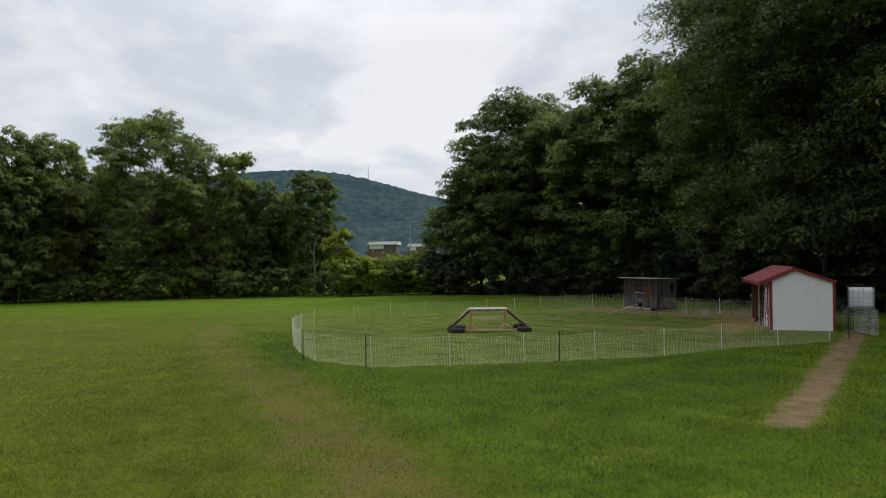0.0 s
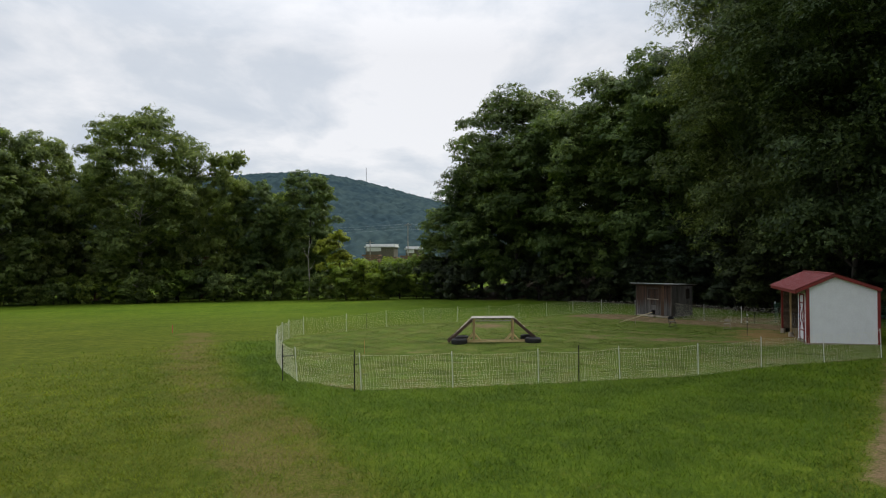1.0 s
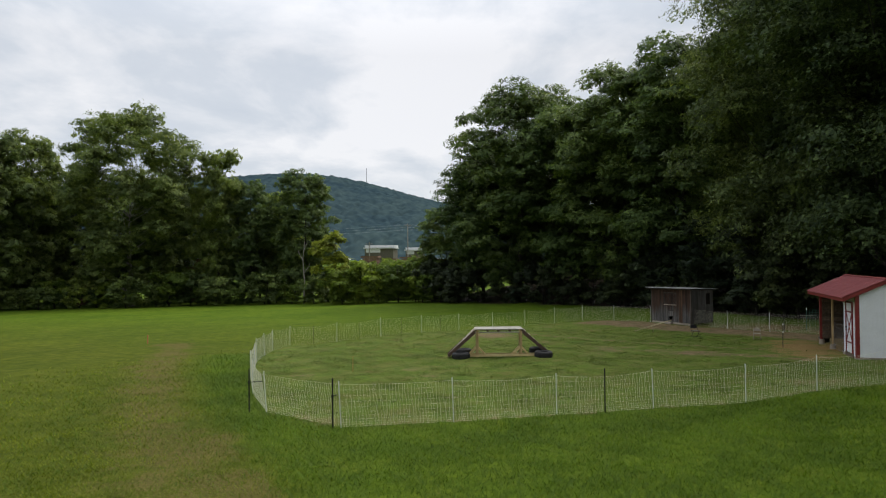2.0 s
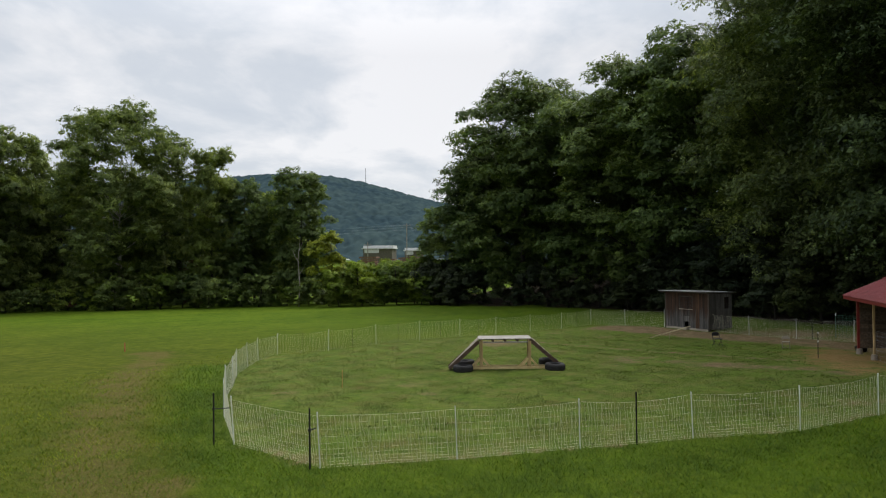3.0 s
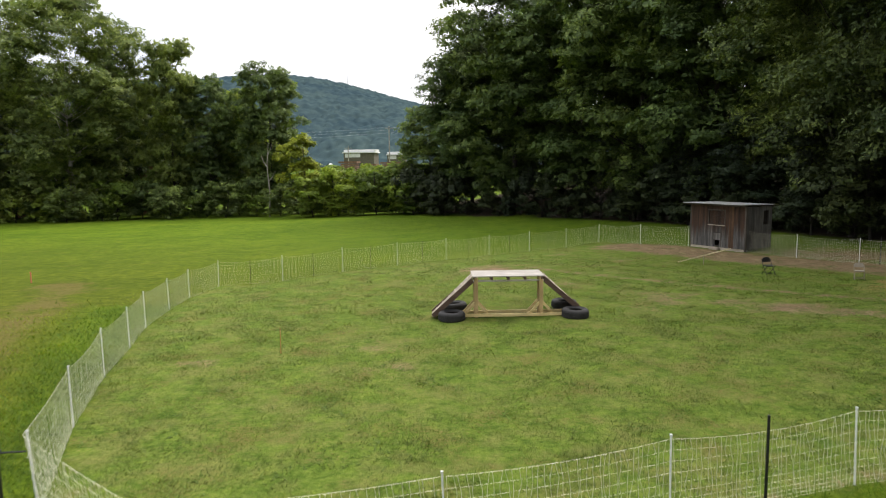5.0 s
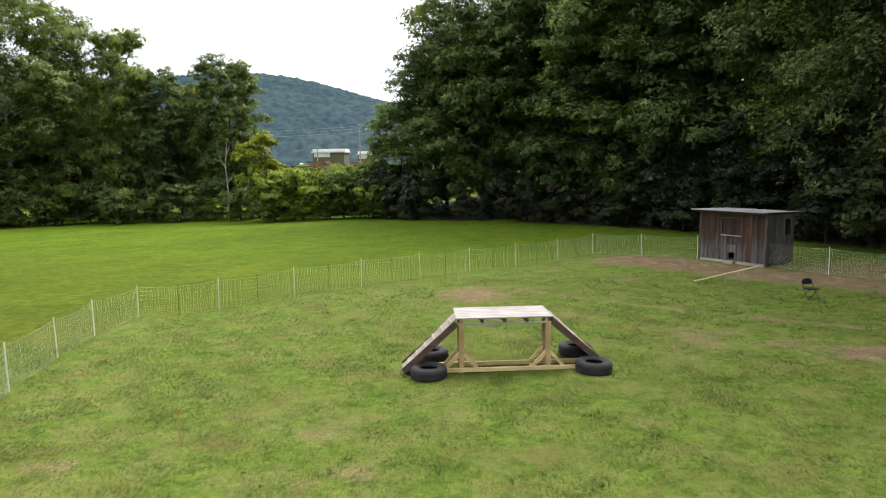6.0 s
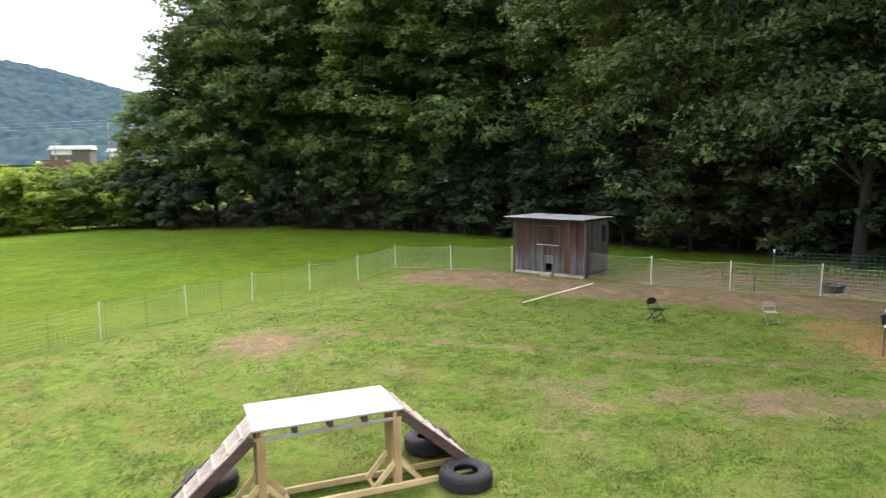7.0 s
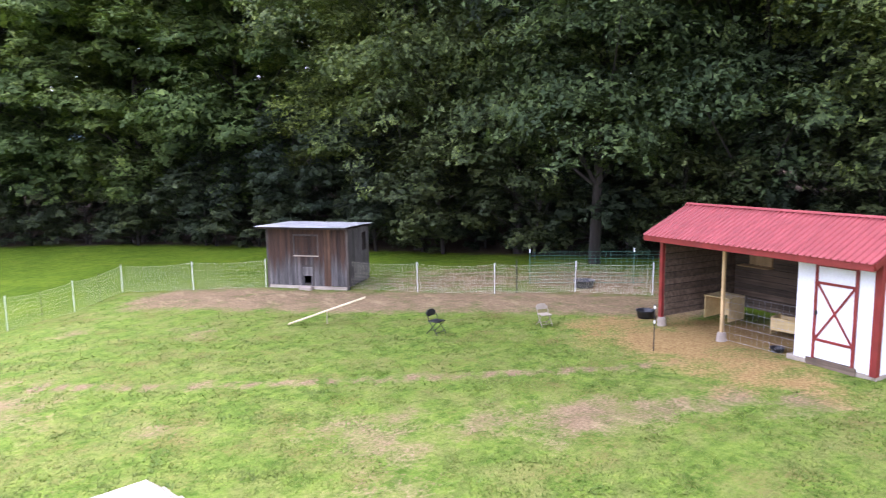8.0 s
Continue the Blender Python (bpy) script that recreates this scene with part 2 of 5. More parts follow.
    def edged(attribute, spread, at, soft, by=None):
        a = maths(m, "ADD", attribute.outputs["Fac"], maths(m, "MULTIPLY", maths(m, "SUBTRACT", by or small, 0.5), spread))
        a = maths(m, "ADD", a, maths(m, "MULTIPLY", maths(m, "SUBTRACT", fine, 0.5), spread * 0.8))
        return maths(m, "MULTIPLY", maths(m, "SUBTRACT", a, at), 1.0 / soft, True)

    col = mixed(m, "MIX", maths(m, "MULTIPLY", edged(lane, 2.6, 0.36, 0.55, mottle), 0.8), grass, thin)
    col = mixed(m, "MIX", maths(m, "MULTIPLY", edged(wear, 1.5, 0.36, 0.55), 0.95), col, earth)
    col = mixed(m, "MIX", edged(straw, 1.0, 0.4, 0.4), col, hay)
    litter = node(m, "ShaderNodeAttribute")
    litter.attribute_name = "litter"
    mould = ramp(m, fine, ((0.3, (0.035, 0.026, 0.016)), (0.7, (0.085, 0.062, 0.038))))
    col = mixed(m, "MIX", edged(litter, 0.8, 0.4, 0.4), col, mould)
    base(m, mixed(m, "MULTIPLY", 1.0, col, (0.93, 0.93, 0.95)))
    m.node_tree.nodes["Principled BSDF"].inputs["Specular IOR Level"].default_value = 0.05
    bump(m, maths(m, "ADD", fine, small), 0.6, 0.06)
    return m


TURF = ground_material()
BLADES = leafy("grass_blades", (0.09, 0.122, 0.009), (0.124, 0.162, 0.013), (0.17, 0.195, 0.026), 0.35, 0.6)
BLADES_PEN = leafy("grazed_blades", (0.128, 0.17, 0.028), (0.178, 0.222, 0.042), (0.245, 0.275, 0.07), 0.35, 0.6)
WEEDS = leafy("weed_leaves", (0.115, 0.18, 0.03), (0.15, 0.222, 0.042), (0.19, 0.252, 0.06), 0.4, 0.6)
BLADES_LUSH = leafy("lush_grass_blades", (0.058, 0.115, 0.006), (0.086, 0.152, 0.009), (0.126, 0.19, 0.018), 0.35, 0.6)
LEAF = leafy("shaded_leaves", (0.074, 0.1, 0.05), (0.13, 0.17, 0.076), (0.224, 0.276, 0.11), 0.38, 1.9, 0.085)
# low and inner leaves coloured dark and greyish to stand in for shade
LEAF_SHADE = leafy("painted_shade_leaves", (0.034, 0.046, 0.03), (0.055, 0.072, 0.043), (0.09, 0.114, 0.062), 0.2, 1.5, 0.1)
LEAF_EDGE = leafy("wood_edge_leaves", (0.092, 0.136, 0.05), (0.143, 0.2, 0.07), (0.216, 0.28, 0.094), 0.34, 1.7, 0.15)
LEAF_FIELD = leafy("field_tree_leaves", (0.14, 0.188, 0.066), (0.205, 0.262, 0.092), (0.28, 0.338, 0.124), 0.42, 1.5, 0.16)
LEAF_PALE = leafy("pale_leaves", (0.17, 0.21, 0.03), (0.24, 0.285, 0.045), (0.31, 0.34, 0.065), 0.35, 1.0, 0.15)
LEAF_BUSH = leafy("bush_leaves", (0.14, 0.205, 0.036), (0.2, 0.275, 0.054), (0.27, 0.34, 0.08), 0.4, 1.4, 0.13)
BARK = material("bark", (0.09, 0.075, 0.06), 0.95)
bark_grain = noise_tex(BARK, 5.0, 6, 0.7, (1, 1, 0.15))
base(BARK, ramp(BARK, bark_grain, ((0.3, (0.014, 0.011, 0.009)), (0.7, (0.05, 0.042, 0.034)))))
bump(BARK, bark_grain, 0.7, 0.03)
PALE_BARK = material("pale_bark", (0.35, 0.32, 0.28), 0.9)
pale_grain = noise_tex(PALE_BARK, 3.0, 5, 0.6, (1, 1, 0.4))
base(PALE_BARK, ramp(PALE_BARK, pale_grain, ((0.35, (0.14, 0.12, 0.1)), (0.6, (0.42, 0.39, 0.34)))))
WHITE_PAINT = painted("white_siding_paint", (0.83, 0.84, 0.85), 0.45, 0.06)
RED_TRIM = painted("red_trim_paint", (0.23, 0.024, 0.018), 0.5, 0.3)
RED_ROOF = painted("red_roof_metal", (0.33, 0.075, 0.074), 0.34, 0.2)
OLD_BOARD = wood("weathered_board", (0.045, 0.036, 0.03), (0.16, 0.135, 0.11), (1.2, 1.2, 0.06), 0.9, 0.55)
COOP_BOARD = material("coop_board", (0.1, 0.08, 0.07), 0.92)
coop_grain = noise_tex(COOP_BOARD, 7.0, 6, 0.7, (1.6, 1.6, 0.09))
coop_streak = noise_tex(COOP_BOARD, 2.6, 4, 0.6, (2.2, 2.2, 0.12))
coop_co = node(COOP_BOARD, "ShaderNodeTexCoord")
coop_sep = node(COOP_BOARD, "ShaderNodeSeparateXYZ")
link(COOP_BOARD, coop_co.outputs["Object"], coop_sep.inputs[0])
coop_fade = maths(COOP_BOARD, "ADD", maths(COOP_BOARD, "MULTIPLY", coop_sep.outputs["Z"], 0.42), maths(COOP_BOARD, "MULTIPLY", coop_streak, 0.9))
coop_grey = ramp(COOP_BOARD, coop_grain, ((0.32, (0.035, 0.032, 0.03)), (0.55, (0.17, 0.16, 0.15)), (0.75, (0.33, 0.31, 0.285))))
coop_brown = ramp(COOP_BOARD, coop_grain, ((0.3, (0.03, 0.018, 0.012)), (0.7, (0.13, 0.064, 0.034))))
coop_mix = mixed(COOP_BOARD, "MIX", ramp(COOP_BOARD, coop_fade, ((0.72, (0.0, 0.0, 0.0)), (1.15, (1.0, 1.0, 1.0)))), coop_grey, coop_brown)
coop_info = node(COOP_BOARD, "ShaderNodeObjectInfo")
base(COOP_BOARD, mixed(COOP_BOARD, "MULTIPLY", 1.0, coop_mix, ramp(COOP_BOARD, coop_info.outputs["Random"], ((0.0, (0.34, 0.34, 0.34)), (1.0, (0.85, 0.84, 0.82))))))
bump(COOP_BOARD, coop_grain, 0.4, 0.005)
SILVER_BOARD = wood("silvered_board", (0.06, 0.056, 0.052), (0.22, 0.208, 0.192), (1.2, 1.2, 0.06), 0.9, 0.5)
RUST_BOARD = wood("rusty_brown_board", (0.05, 0.026, 0.014), (0.17, 0.088, 0.042), (1.2, 1.2, 0.06), 0.9, 0.5)
INNER_BOARD = wood("rough_inner_board", (0.075, 0.052, 0.034), (0.235, 0.172, 0.115), (0.06, 1.2, 1.2), 0.9, 0.5)
NEW_WOOD = wood("yellow_pine", (0.6, 0.43, 0.17), (0.84, 0.67, 0.33), (0.12, 1.0, 1.0), 0.7, 0.15)
POST_WOOD = wood("post_pine", (0.42, 0.28, 0.12), (0.68, 0.49, 0.24), (1.0, 1.0, 0.12), 0.75, 0.2)
PALE_DECK = wood("sun_bleached_deck", (0.38, 0.345, 0.3), (0.53, 0.495, 0.445), (0.1, 1.0, 1.0), 0.8, 0.12)
RAMP_TOP = wood("dusty_ramp_board", (0.30, 0.25, 0.19), (0.52, 0.45, 0.36), (0.15, 1.0, 1.0), 0.9, 0.2)
RAMP_SIDE = wood("brown_ramp_side", (0.07, 0.04, 0.03), (0.16, 0.10, 0.07), (0.15, 1.0, 1.0), 0.85, 0.2)
PLANK = wood("fresh_plank", (0.52, 0.42, 0.24), (0.72, 0.62, 0.40), (0.12, 1.0, 1.0), 0.7, 0.1)
RUBBER = painted("tyre_rubber", (0.04, 0.038, 0.037), 0.9, 0.5)
BLACK_PLASTIC = painted("black_plastic", (0.018, 0.019, 0.022), 0.4, 0.2)
BLACK_METAL = painted("black_metal", (0.009, 0.009, 0.01), 0.5, 0.2)
WHITE_PLASTIC = painted("white_plastic", (0.80, 0.80, 0.78), 0.5, 0.12)
TAN_PLASTIC = painted("tan_plastic", (0.3, 0.255, 0.19), 0.55, 0.15)
GREY_ROOF = painted("galvanised_roof", (0.5, 0.5, 0.49), 0.5, 0.35, 0.25)
GALVANISED = painted("galvanised_wire", (0.56, 0.57, 0.58), 0.45, 0.2, 0.15)
TWINE = painted("white_net_twine", (0.88, 0.855, 0.66), 0.7, 0.1)
GREEN_WIRE = painted("green_wire", (0.06, 0.17, 0.12), 0.5, 0.2)
CONCRETE = painted("pale_concrete", (0.35, 0.295, 0.23), 0.9, 0.3)
ORANGE = painted("orange_stake_paint", (0.62, 0.28, 0.1), 0.6, 0.2)
PINK = painted("pink_flag_paint", (0.75, 0.18, 0.12), 0.6, 0.2)
TANK = painted("tank_plastic", (0.78, 0.80, 0.82), 0.35, 0.1)
FAR_BRICK = painted("far_drab_wall", (0.15, 0.135, 0.10), 0.9, 0.35)
FAR_TIMBER = painted("far_orange_timber", (0.25, 0.14, 0.08), 0.9, 0.45)
FAR_WHITE = painted("far_white_roof", (0.75, 0.75, 0.74), 0.6, 0.15)


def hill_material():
    m = material("hazed_hillside", (0.05, 0.08, 0.06), 1.0)
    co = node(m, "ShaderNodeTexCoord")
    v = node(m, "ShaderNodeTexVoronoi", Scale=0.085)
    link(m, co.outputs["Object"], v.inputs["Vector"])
    # distance haze goes into the colour as blue; crowns darken towards their rims
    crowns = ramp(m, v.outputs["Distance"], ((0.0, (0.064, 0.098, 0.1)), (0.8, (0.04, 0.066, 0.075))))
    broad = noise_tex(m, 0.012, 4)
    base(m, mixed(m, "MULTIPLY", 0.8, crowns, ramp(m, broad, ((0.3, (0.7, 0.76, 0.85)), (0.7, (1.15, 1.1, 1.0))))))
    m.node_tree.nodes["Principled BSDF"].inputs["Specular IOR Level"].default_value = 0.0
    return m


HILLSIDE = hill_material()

# ---- shape helpers ----


class Shape:
    """Collects vertices and faces of one mesh."""

    def __init__(self):
        self.v, self.f = [], []

    def add(self, verts, faces):
        k = len(self.v)
        self.v += [tuple(p) for p in verts]
        self.f += [tuple(i + k for i in face) for face in faces]
        return self

    def box(self, lo, hi, worn=0.0, turn=None):
        """A box between two corners, with its edges broken by worn metres; turn: a matrix for its points."""
        lo, hi = Vector(lo), Vector(hi)
        c, half = (lo + hi) / 2, (hi - lo) / 2
        if worn <= 0:
            signs = [(x, y, z) for x in (-1, 1) for y in (-1, 1) for z in (-1, 1)]
            pts = [c + Vector((s[0] * half.x, s[1] * half.y, s[2] * half.z)) for s in signs]
            faces = [(0, 1, 3, 2), (4, 6, 7, 5), (0, 4, 5, 1), (2, 3, 7, 6), (0, 2, 6, 4), (1, 5, 7, 3)]
        else:
            w = min(worn, min(half) * 0.6)
            signs = [(x, y, z) for x in (-1, 1) for y in (-1, 1) for z in (-1, 1)]
            pts = []
            for s in signs:
                for a in range(3):
                    p = Vector([s[k] * (half[k] - (0 if k == a else w)) for k in range(3)])
                    pts.append(c + p)
            at = {s: n for n, s in enumerate(signs)}
            faces = []
            for a in range(3):
                b, d = (a + 1) % 3, (a + 2) % 3
                for s in (-1, 1):
                    ring = []
                    for q, r in ((-1, -1), (1, -1), (1, 1), (-1, 1)):
                        key = [0, 0, 0]
                        key[a], key[b], key[d] = s, q, r
                        ring.append(at[tuple(key)] * 3 + a)
                    faces.append(ring if s > 0 else ring[::-1])
                for q in (-1, 1):
                    for r in (-1, 1):
                        k1, k2 = [0, 0, 0], [0, 0, 0]
                        k1[a], k1[b], k1[d] = -1, q, r
                        k2[a], k2[b], k2[d] = 1, q, r
                        i, j = at[tuple(k1)] * 3, at[tuple(k2)] * 3
                        ring = [i + b, j + b, j + d, i + d]
                        faces.append(ring if q * r < 0 else ring[::-1])
            for n, s in enumerate(signs):
                ring = [n * 3, n * 3 + 1, n * 3 + 2]
                faces.append(ring if s[0] * s[1] * s[2] > 0 else ring[::-1])
        if turn is not None:
            pts = [turn @ p for p in pts]
        return self.add(pts, faces)

    def beam(self, p, q, wide, deep, worn=0.004, up=(0, 0, 1)):
        """A squared timber from p to q."""
        p, q = Vector(p), Vector(q)
        x = (q - p).normalized()
        y = Vector(up).cross(x)
        y = y.normalized() if y.length > 1e-4 else Vector((0, 1, 0))
        z = x.cross(y)
        m = Matrix((x, y, z)).transposed().to_4x4()
        m.translation = p
        return self.box((0, -wide / 2, -deep / 2), ((q - p).length, wide / 2, deep / 2), worn, m)

    def tube(self, points, radii, sides=6, closed=True):
        """A round, tapering tube along points."""
        points = [Vector(p) for p in points]
        if isinstance(radii, (int, float)):
            radii = [radii] * len(points)
        rings = []
        k = len(self.v)
        for n, p in enumerate(points):
            a, b = points[max(n - 1, 0)], points[min(n + 1, len(points) - 1)]
            t = (b - a).normalized()
            side = t.cross(Vector((0.31, 0.17, 0.94)) if abs(t.z) < 0.95 else Vector((1, 0, 0))).normalized()
            other = t.cross(side)
            for s in range(sides):
                ang = 2 * math.pi * s / sides
                self.v.append(tuple(p + float(radii[n]) * (math.cos(ang) * side + math.sin(ang) * other)))
        for n in range(len(points) - 1):
            for s in range(sides):
                a, b = k + n * sides + s, k + n * sides + (s + 1) % sides
                self.f.append((a, b, b + sides, a + sides))
        if closed:
            self.f.append(tuple(range(k + sides - 1, k - 1, -1)))
            last = k + (len(points) - 1) * sides
            self.f.append(tuple(range(last, last + sides)))
        return self

    def lathe(self, outline, sides=28):
        """A closed outline of (radius, height) turned about z."""
        k, n = len(self.v), len(outline)
        for s in range(sides):
            a = 2 * math.pi * s / sides
            self.v += [(r * math.cos(a), r * math.sin(a), z) for r, z in outline]
        for s in range(sides):
            for j in range(n):
                a, b = k + s * n + j, k + s * n + (j + 1) % n
                c, d = k + ((s + 1) % sides) * n + (j + 1) % n, k + ((s + 1) % sides) * n + j
                self.f.append((a, d, c, b))
        return self

    def mesh(self, name, mat, smooth=False):
        me = bpy.data.meshes.new(name)
        me.from_pydata(self.v, [], self.f)
        me.materials.append(mat)
        if smooth:
            me.polygons.foreach_set("use_smooth", [True] * len(me.polygons))
        me.update()
        return me


def thing(name, label, category, m=None, group="", kind=""):
    """An Empty at a thing's base, which parents its parts."""
    ob = new(name)
    ob.empty_display_size = 0.2
    if m is not None:
        ob.matrix_world = m
    return tagged(ob, label, category, group, kind)


def part(name, shape, mat, parent, label="", smooth=False, at=None):
    """One mesh under a thing or a part; shape may be a Shape or a ready mesh."""
    me = shape.mesh(name, mat, smooth) if isinstance(shape, Shape) else shape
    ob = new(name, me)
    ob.parent = parent
    if at is not None:
        ob.matrix_basis = at
    if label:
        ob["label"] = label
    return ob


def quads_mesh(name, verts, per, mat, normals=None):
    """A mesh of loose faces with per corners each, from an array of points in order."""
    me = bpy.data.meshes.new(name)
    n = len(verts)
    faces = n // per
    me.vertices.add(n)
    me.vertices.foreach_set("co", np.ascontiguousarray(verts, dtype=np.float32).ravel())
    me.loops.add(n)
    me.loops.foreach_set("vertex_index", np.arange(n, dtype=np.int32))
    me.polygons.add(faces)
    me.polygons.foreach_set("loop_start", np.arange(0, n, per, dtype=np.int32))
    me.materials.append(mat)
    me.update()
    me.validate()
    if normals is not None:
        me.polygons.foreach_set("use_smooth", [True] * faces)
        me.normals_split_custom_set_from_vertices(np.asarray(normals, np.float32).tolist())
    return me


# ---- ground ----
PEN = [(-4.66, 29.85), (-2.17, 27.85), (0.5, 28.75), (3.19, 30.0), (5.97, 31.08), (8.76, 31.85), (11.49, 33.5), (14.15, 34.45), (16.65, 35.25),
       (19.2, 39.8), (20.6, 48.2), (19.45, 50.54), (17.5, 52.55), (15.9, 54.9), (14.55, 57.4), (12.4, 59.9), (10.25, 61.7), (8.33, 64.1), (6.0, 61.4),
       (3.83, 60.2), (1.58, 59.1), (-0.64, 56.85), (-2.85, 54.2), (-5.08, 52.35), (-7.4, 50.85), (-10.02, 50.4), (-10.14, 47.65), (-9.66, 44.8),
       (-9.02, 41.75), (-8.18, 39.12), (-7.42, 36.47), (-6.2, 33.2)]


def in_pen(x, y):
    inside = np.zeros(np.shape(x), bool)
    for k, (ax, ay) in enumerate(PEN):
        bx, by = PEN[k - 1]
        cross = (ay > y) != (by > y)
        inside ^= cross & (x < (bx - ax) * (y - ay) / (by - ay + 1e-9) + ax)
    return inside


def near_line(x, y, pts):
    """Distance to a line through points."""
    best = np.full(np.shape(x), 1e9)
    for (ax, ay), (bx, by) in zip(pts[:-1], pts[1:]):
        dx, dy = bx - ax, by - ay
        s = np.clip(((x - ax) * dx + (y - ay) * dy) / (dx * dx + dy * dy), 0, 1)
        best = np.minimum(best, np.hypot(x - ax - s * dx, y - ay - s * dy))
    return best


def blobs(x, y, spots):
    """Soft round patches: (x, y, radius along x, along y, amount)."""
    total = np.zeros(np.shape(x))
    for bx, by, rx, ry, amount in spots:
        total = np.maximum(total, amount * np.exp(-0.7 * (((x - bx) / rx) ** 2 + ((y - by) / ry) ** 2)))
    return total


DIRT_PATH = [(8.35, 19.4), (10.75, 23.4), (13.7, 28.7), (16.4, 33.3), (18.3, 36.6), (20.0, 39.6)]
LANE = [(2.6, 4.0), (1.2, 12.0), (-0.8, 17.0), (-2.2, 19.6), (-4.2, 23.5), (-6.4, 27.2), (-8.4, 30.5), (-12.6, 39.5), (-17.2, 51.0)]
LANE_2 = [(4.2, 4.0), (2.6, 11.5), (0.7, 15.6), (-0.9, 19.4), (-2.8, 23.3), (-5.0, 27.0)]


def wear_of(x, y):
    d = near_line(x, y, DIRT_PATH)
    path = np.clip(1.4 - d / 0.58, 0, 1) * (y > 19.0)
    spots = blobs(x, y, [(6.9, 45.0, 0.9, 1.3, 0.7), (7.9, 45.4, 0.7, 0.5, 0.72), (9.1, 44.1, 1.0, 0.55, 0.8), (10.4, 43.0, 1.2, 0.8, 1.0), (11.6, 42.3, 1.0, 0.55, 0.9), (13.0, 41.7, 1.0, 0.55, 0.86),
                         (13.9, 40.5, 0.9, 0.6, 0.85), (6.5, 43.3, 0.5, 0.8, 0.66), (1.6, 51.7, 1.4, 1.9, 0.98), (3.3, 52.6, 0.5, 0.4, 0.66), (4.4, 47.9, 0.8, 0.4, 0.58)])
    more = blobs(x, y, [(9.4, 60.4, 2.2, 1.5, 0.85), (7.8, 55.1, 0.8, 1.4, 0.55), (5.2, 58.0, 0.8, 1.0, 0.5), (-5.9, 37.6, 0.7, 0.35, 0.7), (-1.7, 38.9, 1.0, 0.5, 0.58), (-0.8, 37.0, 0.9, 0.6, 0.54),
                         (5.6, 42.8, 0.6, 0.8, 0.46), (12.4, 35.0, 2.2, 0.7, 0.6), (18.5, 55.5, 3.2, 3.2, 0.95), (21.5, 51.0, 2.8, 4.2, 1.0)])
    spots = np.maximum(spots, more)
    along = np.clip(1.0 - near_line(x, y, PEN[:9]) / 0.6, 0, 1) * 0.74 * in_pen(x, y)
    strip = np.clip(1.7 - near_line(x, y, [(9.3, 60.6), (11.3, 58.0), (13.4, 55.3), (15.9, 52.6), (18.0, 50.0), (19.2, 47.0)]) / 1.5, 0, 1) * 0.98
    spots = np.maximum(spots, strip)
    track = np.clip(1.0 - near_line(x, y, [(3.3, 52.4), (5.7, 50.1), (8.5, 48.0), (11.2, 45.9), (13.2, 44.4), (14.7, 43.5)]) / 0.36, 0, 1) * 1.1
    return np.maximum(np.maximum(np.maximum(path, spots), along), track)


def straw_of(x, y):
    return blobs(x, y, [(16.0, 44.6, 1.7, 2.0, 1.0), (15.9, 47.2, 1.0, 0.8, 0.75), (14.5, 41.8, 0.9, 0.9, 0.8), (13.2, 42.0, 0.8, 0.5, 0.6), (14.6, 40.3, 0.9, 0.6, 0.72), (15.5, 42.3, 1.3, 1.5, 0.85), (16.6, 46.7, 1.5, 1.2, 0.8), (17.6, 43.8, 1.6, 2.6, 1.0), (14.6, 43.4, 1.0, 1.5, 0.7), (15.0, 41.2, 0.8, 1.3, 0.8), (15.0, 46.0, 1.1, 1.2, 0.66)])


def lane_of(x, y):
    a = np.clip(1.25 - near_line(x, y, LANE) / 1.5, 0, 1) * 0.86
    b = np.clip(1.2 - near_line(x, y, LANE_2) / 0.7, 0, 1) * 0.8
    pen = 0.27 * in_pen(x, y)
    verge = np.clip(1.2 - near_line(x, y, [(12.0, 10.0), (15.0, 19.0), (19.0, 29.0), (26.0, 41.0)]) / 3.2, 0, 1) * 0.5
    return np.maximum(np.maximum(np.maximum(a, b), pen), verge)


def lush_of(x, y):
    far = np.clip((y - 40 + 0.35 * x) / 30, 0, 1) * ~in_pen(x, y)
    verge = np.interp(y, [p[1] for p in LANE], [p[0] for p in LANE]) + 1.3
    right = np.clip((x - verge) / 1.4, 0, 1) * (y < 46) * ~in_pen(x, y) * np.clip((near_line(x, y, DIRT_PATH) + (y > 26) * 0) / 1.5, 0.2, 1)
    return np.maximum(far, 0.8 * right)


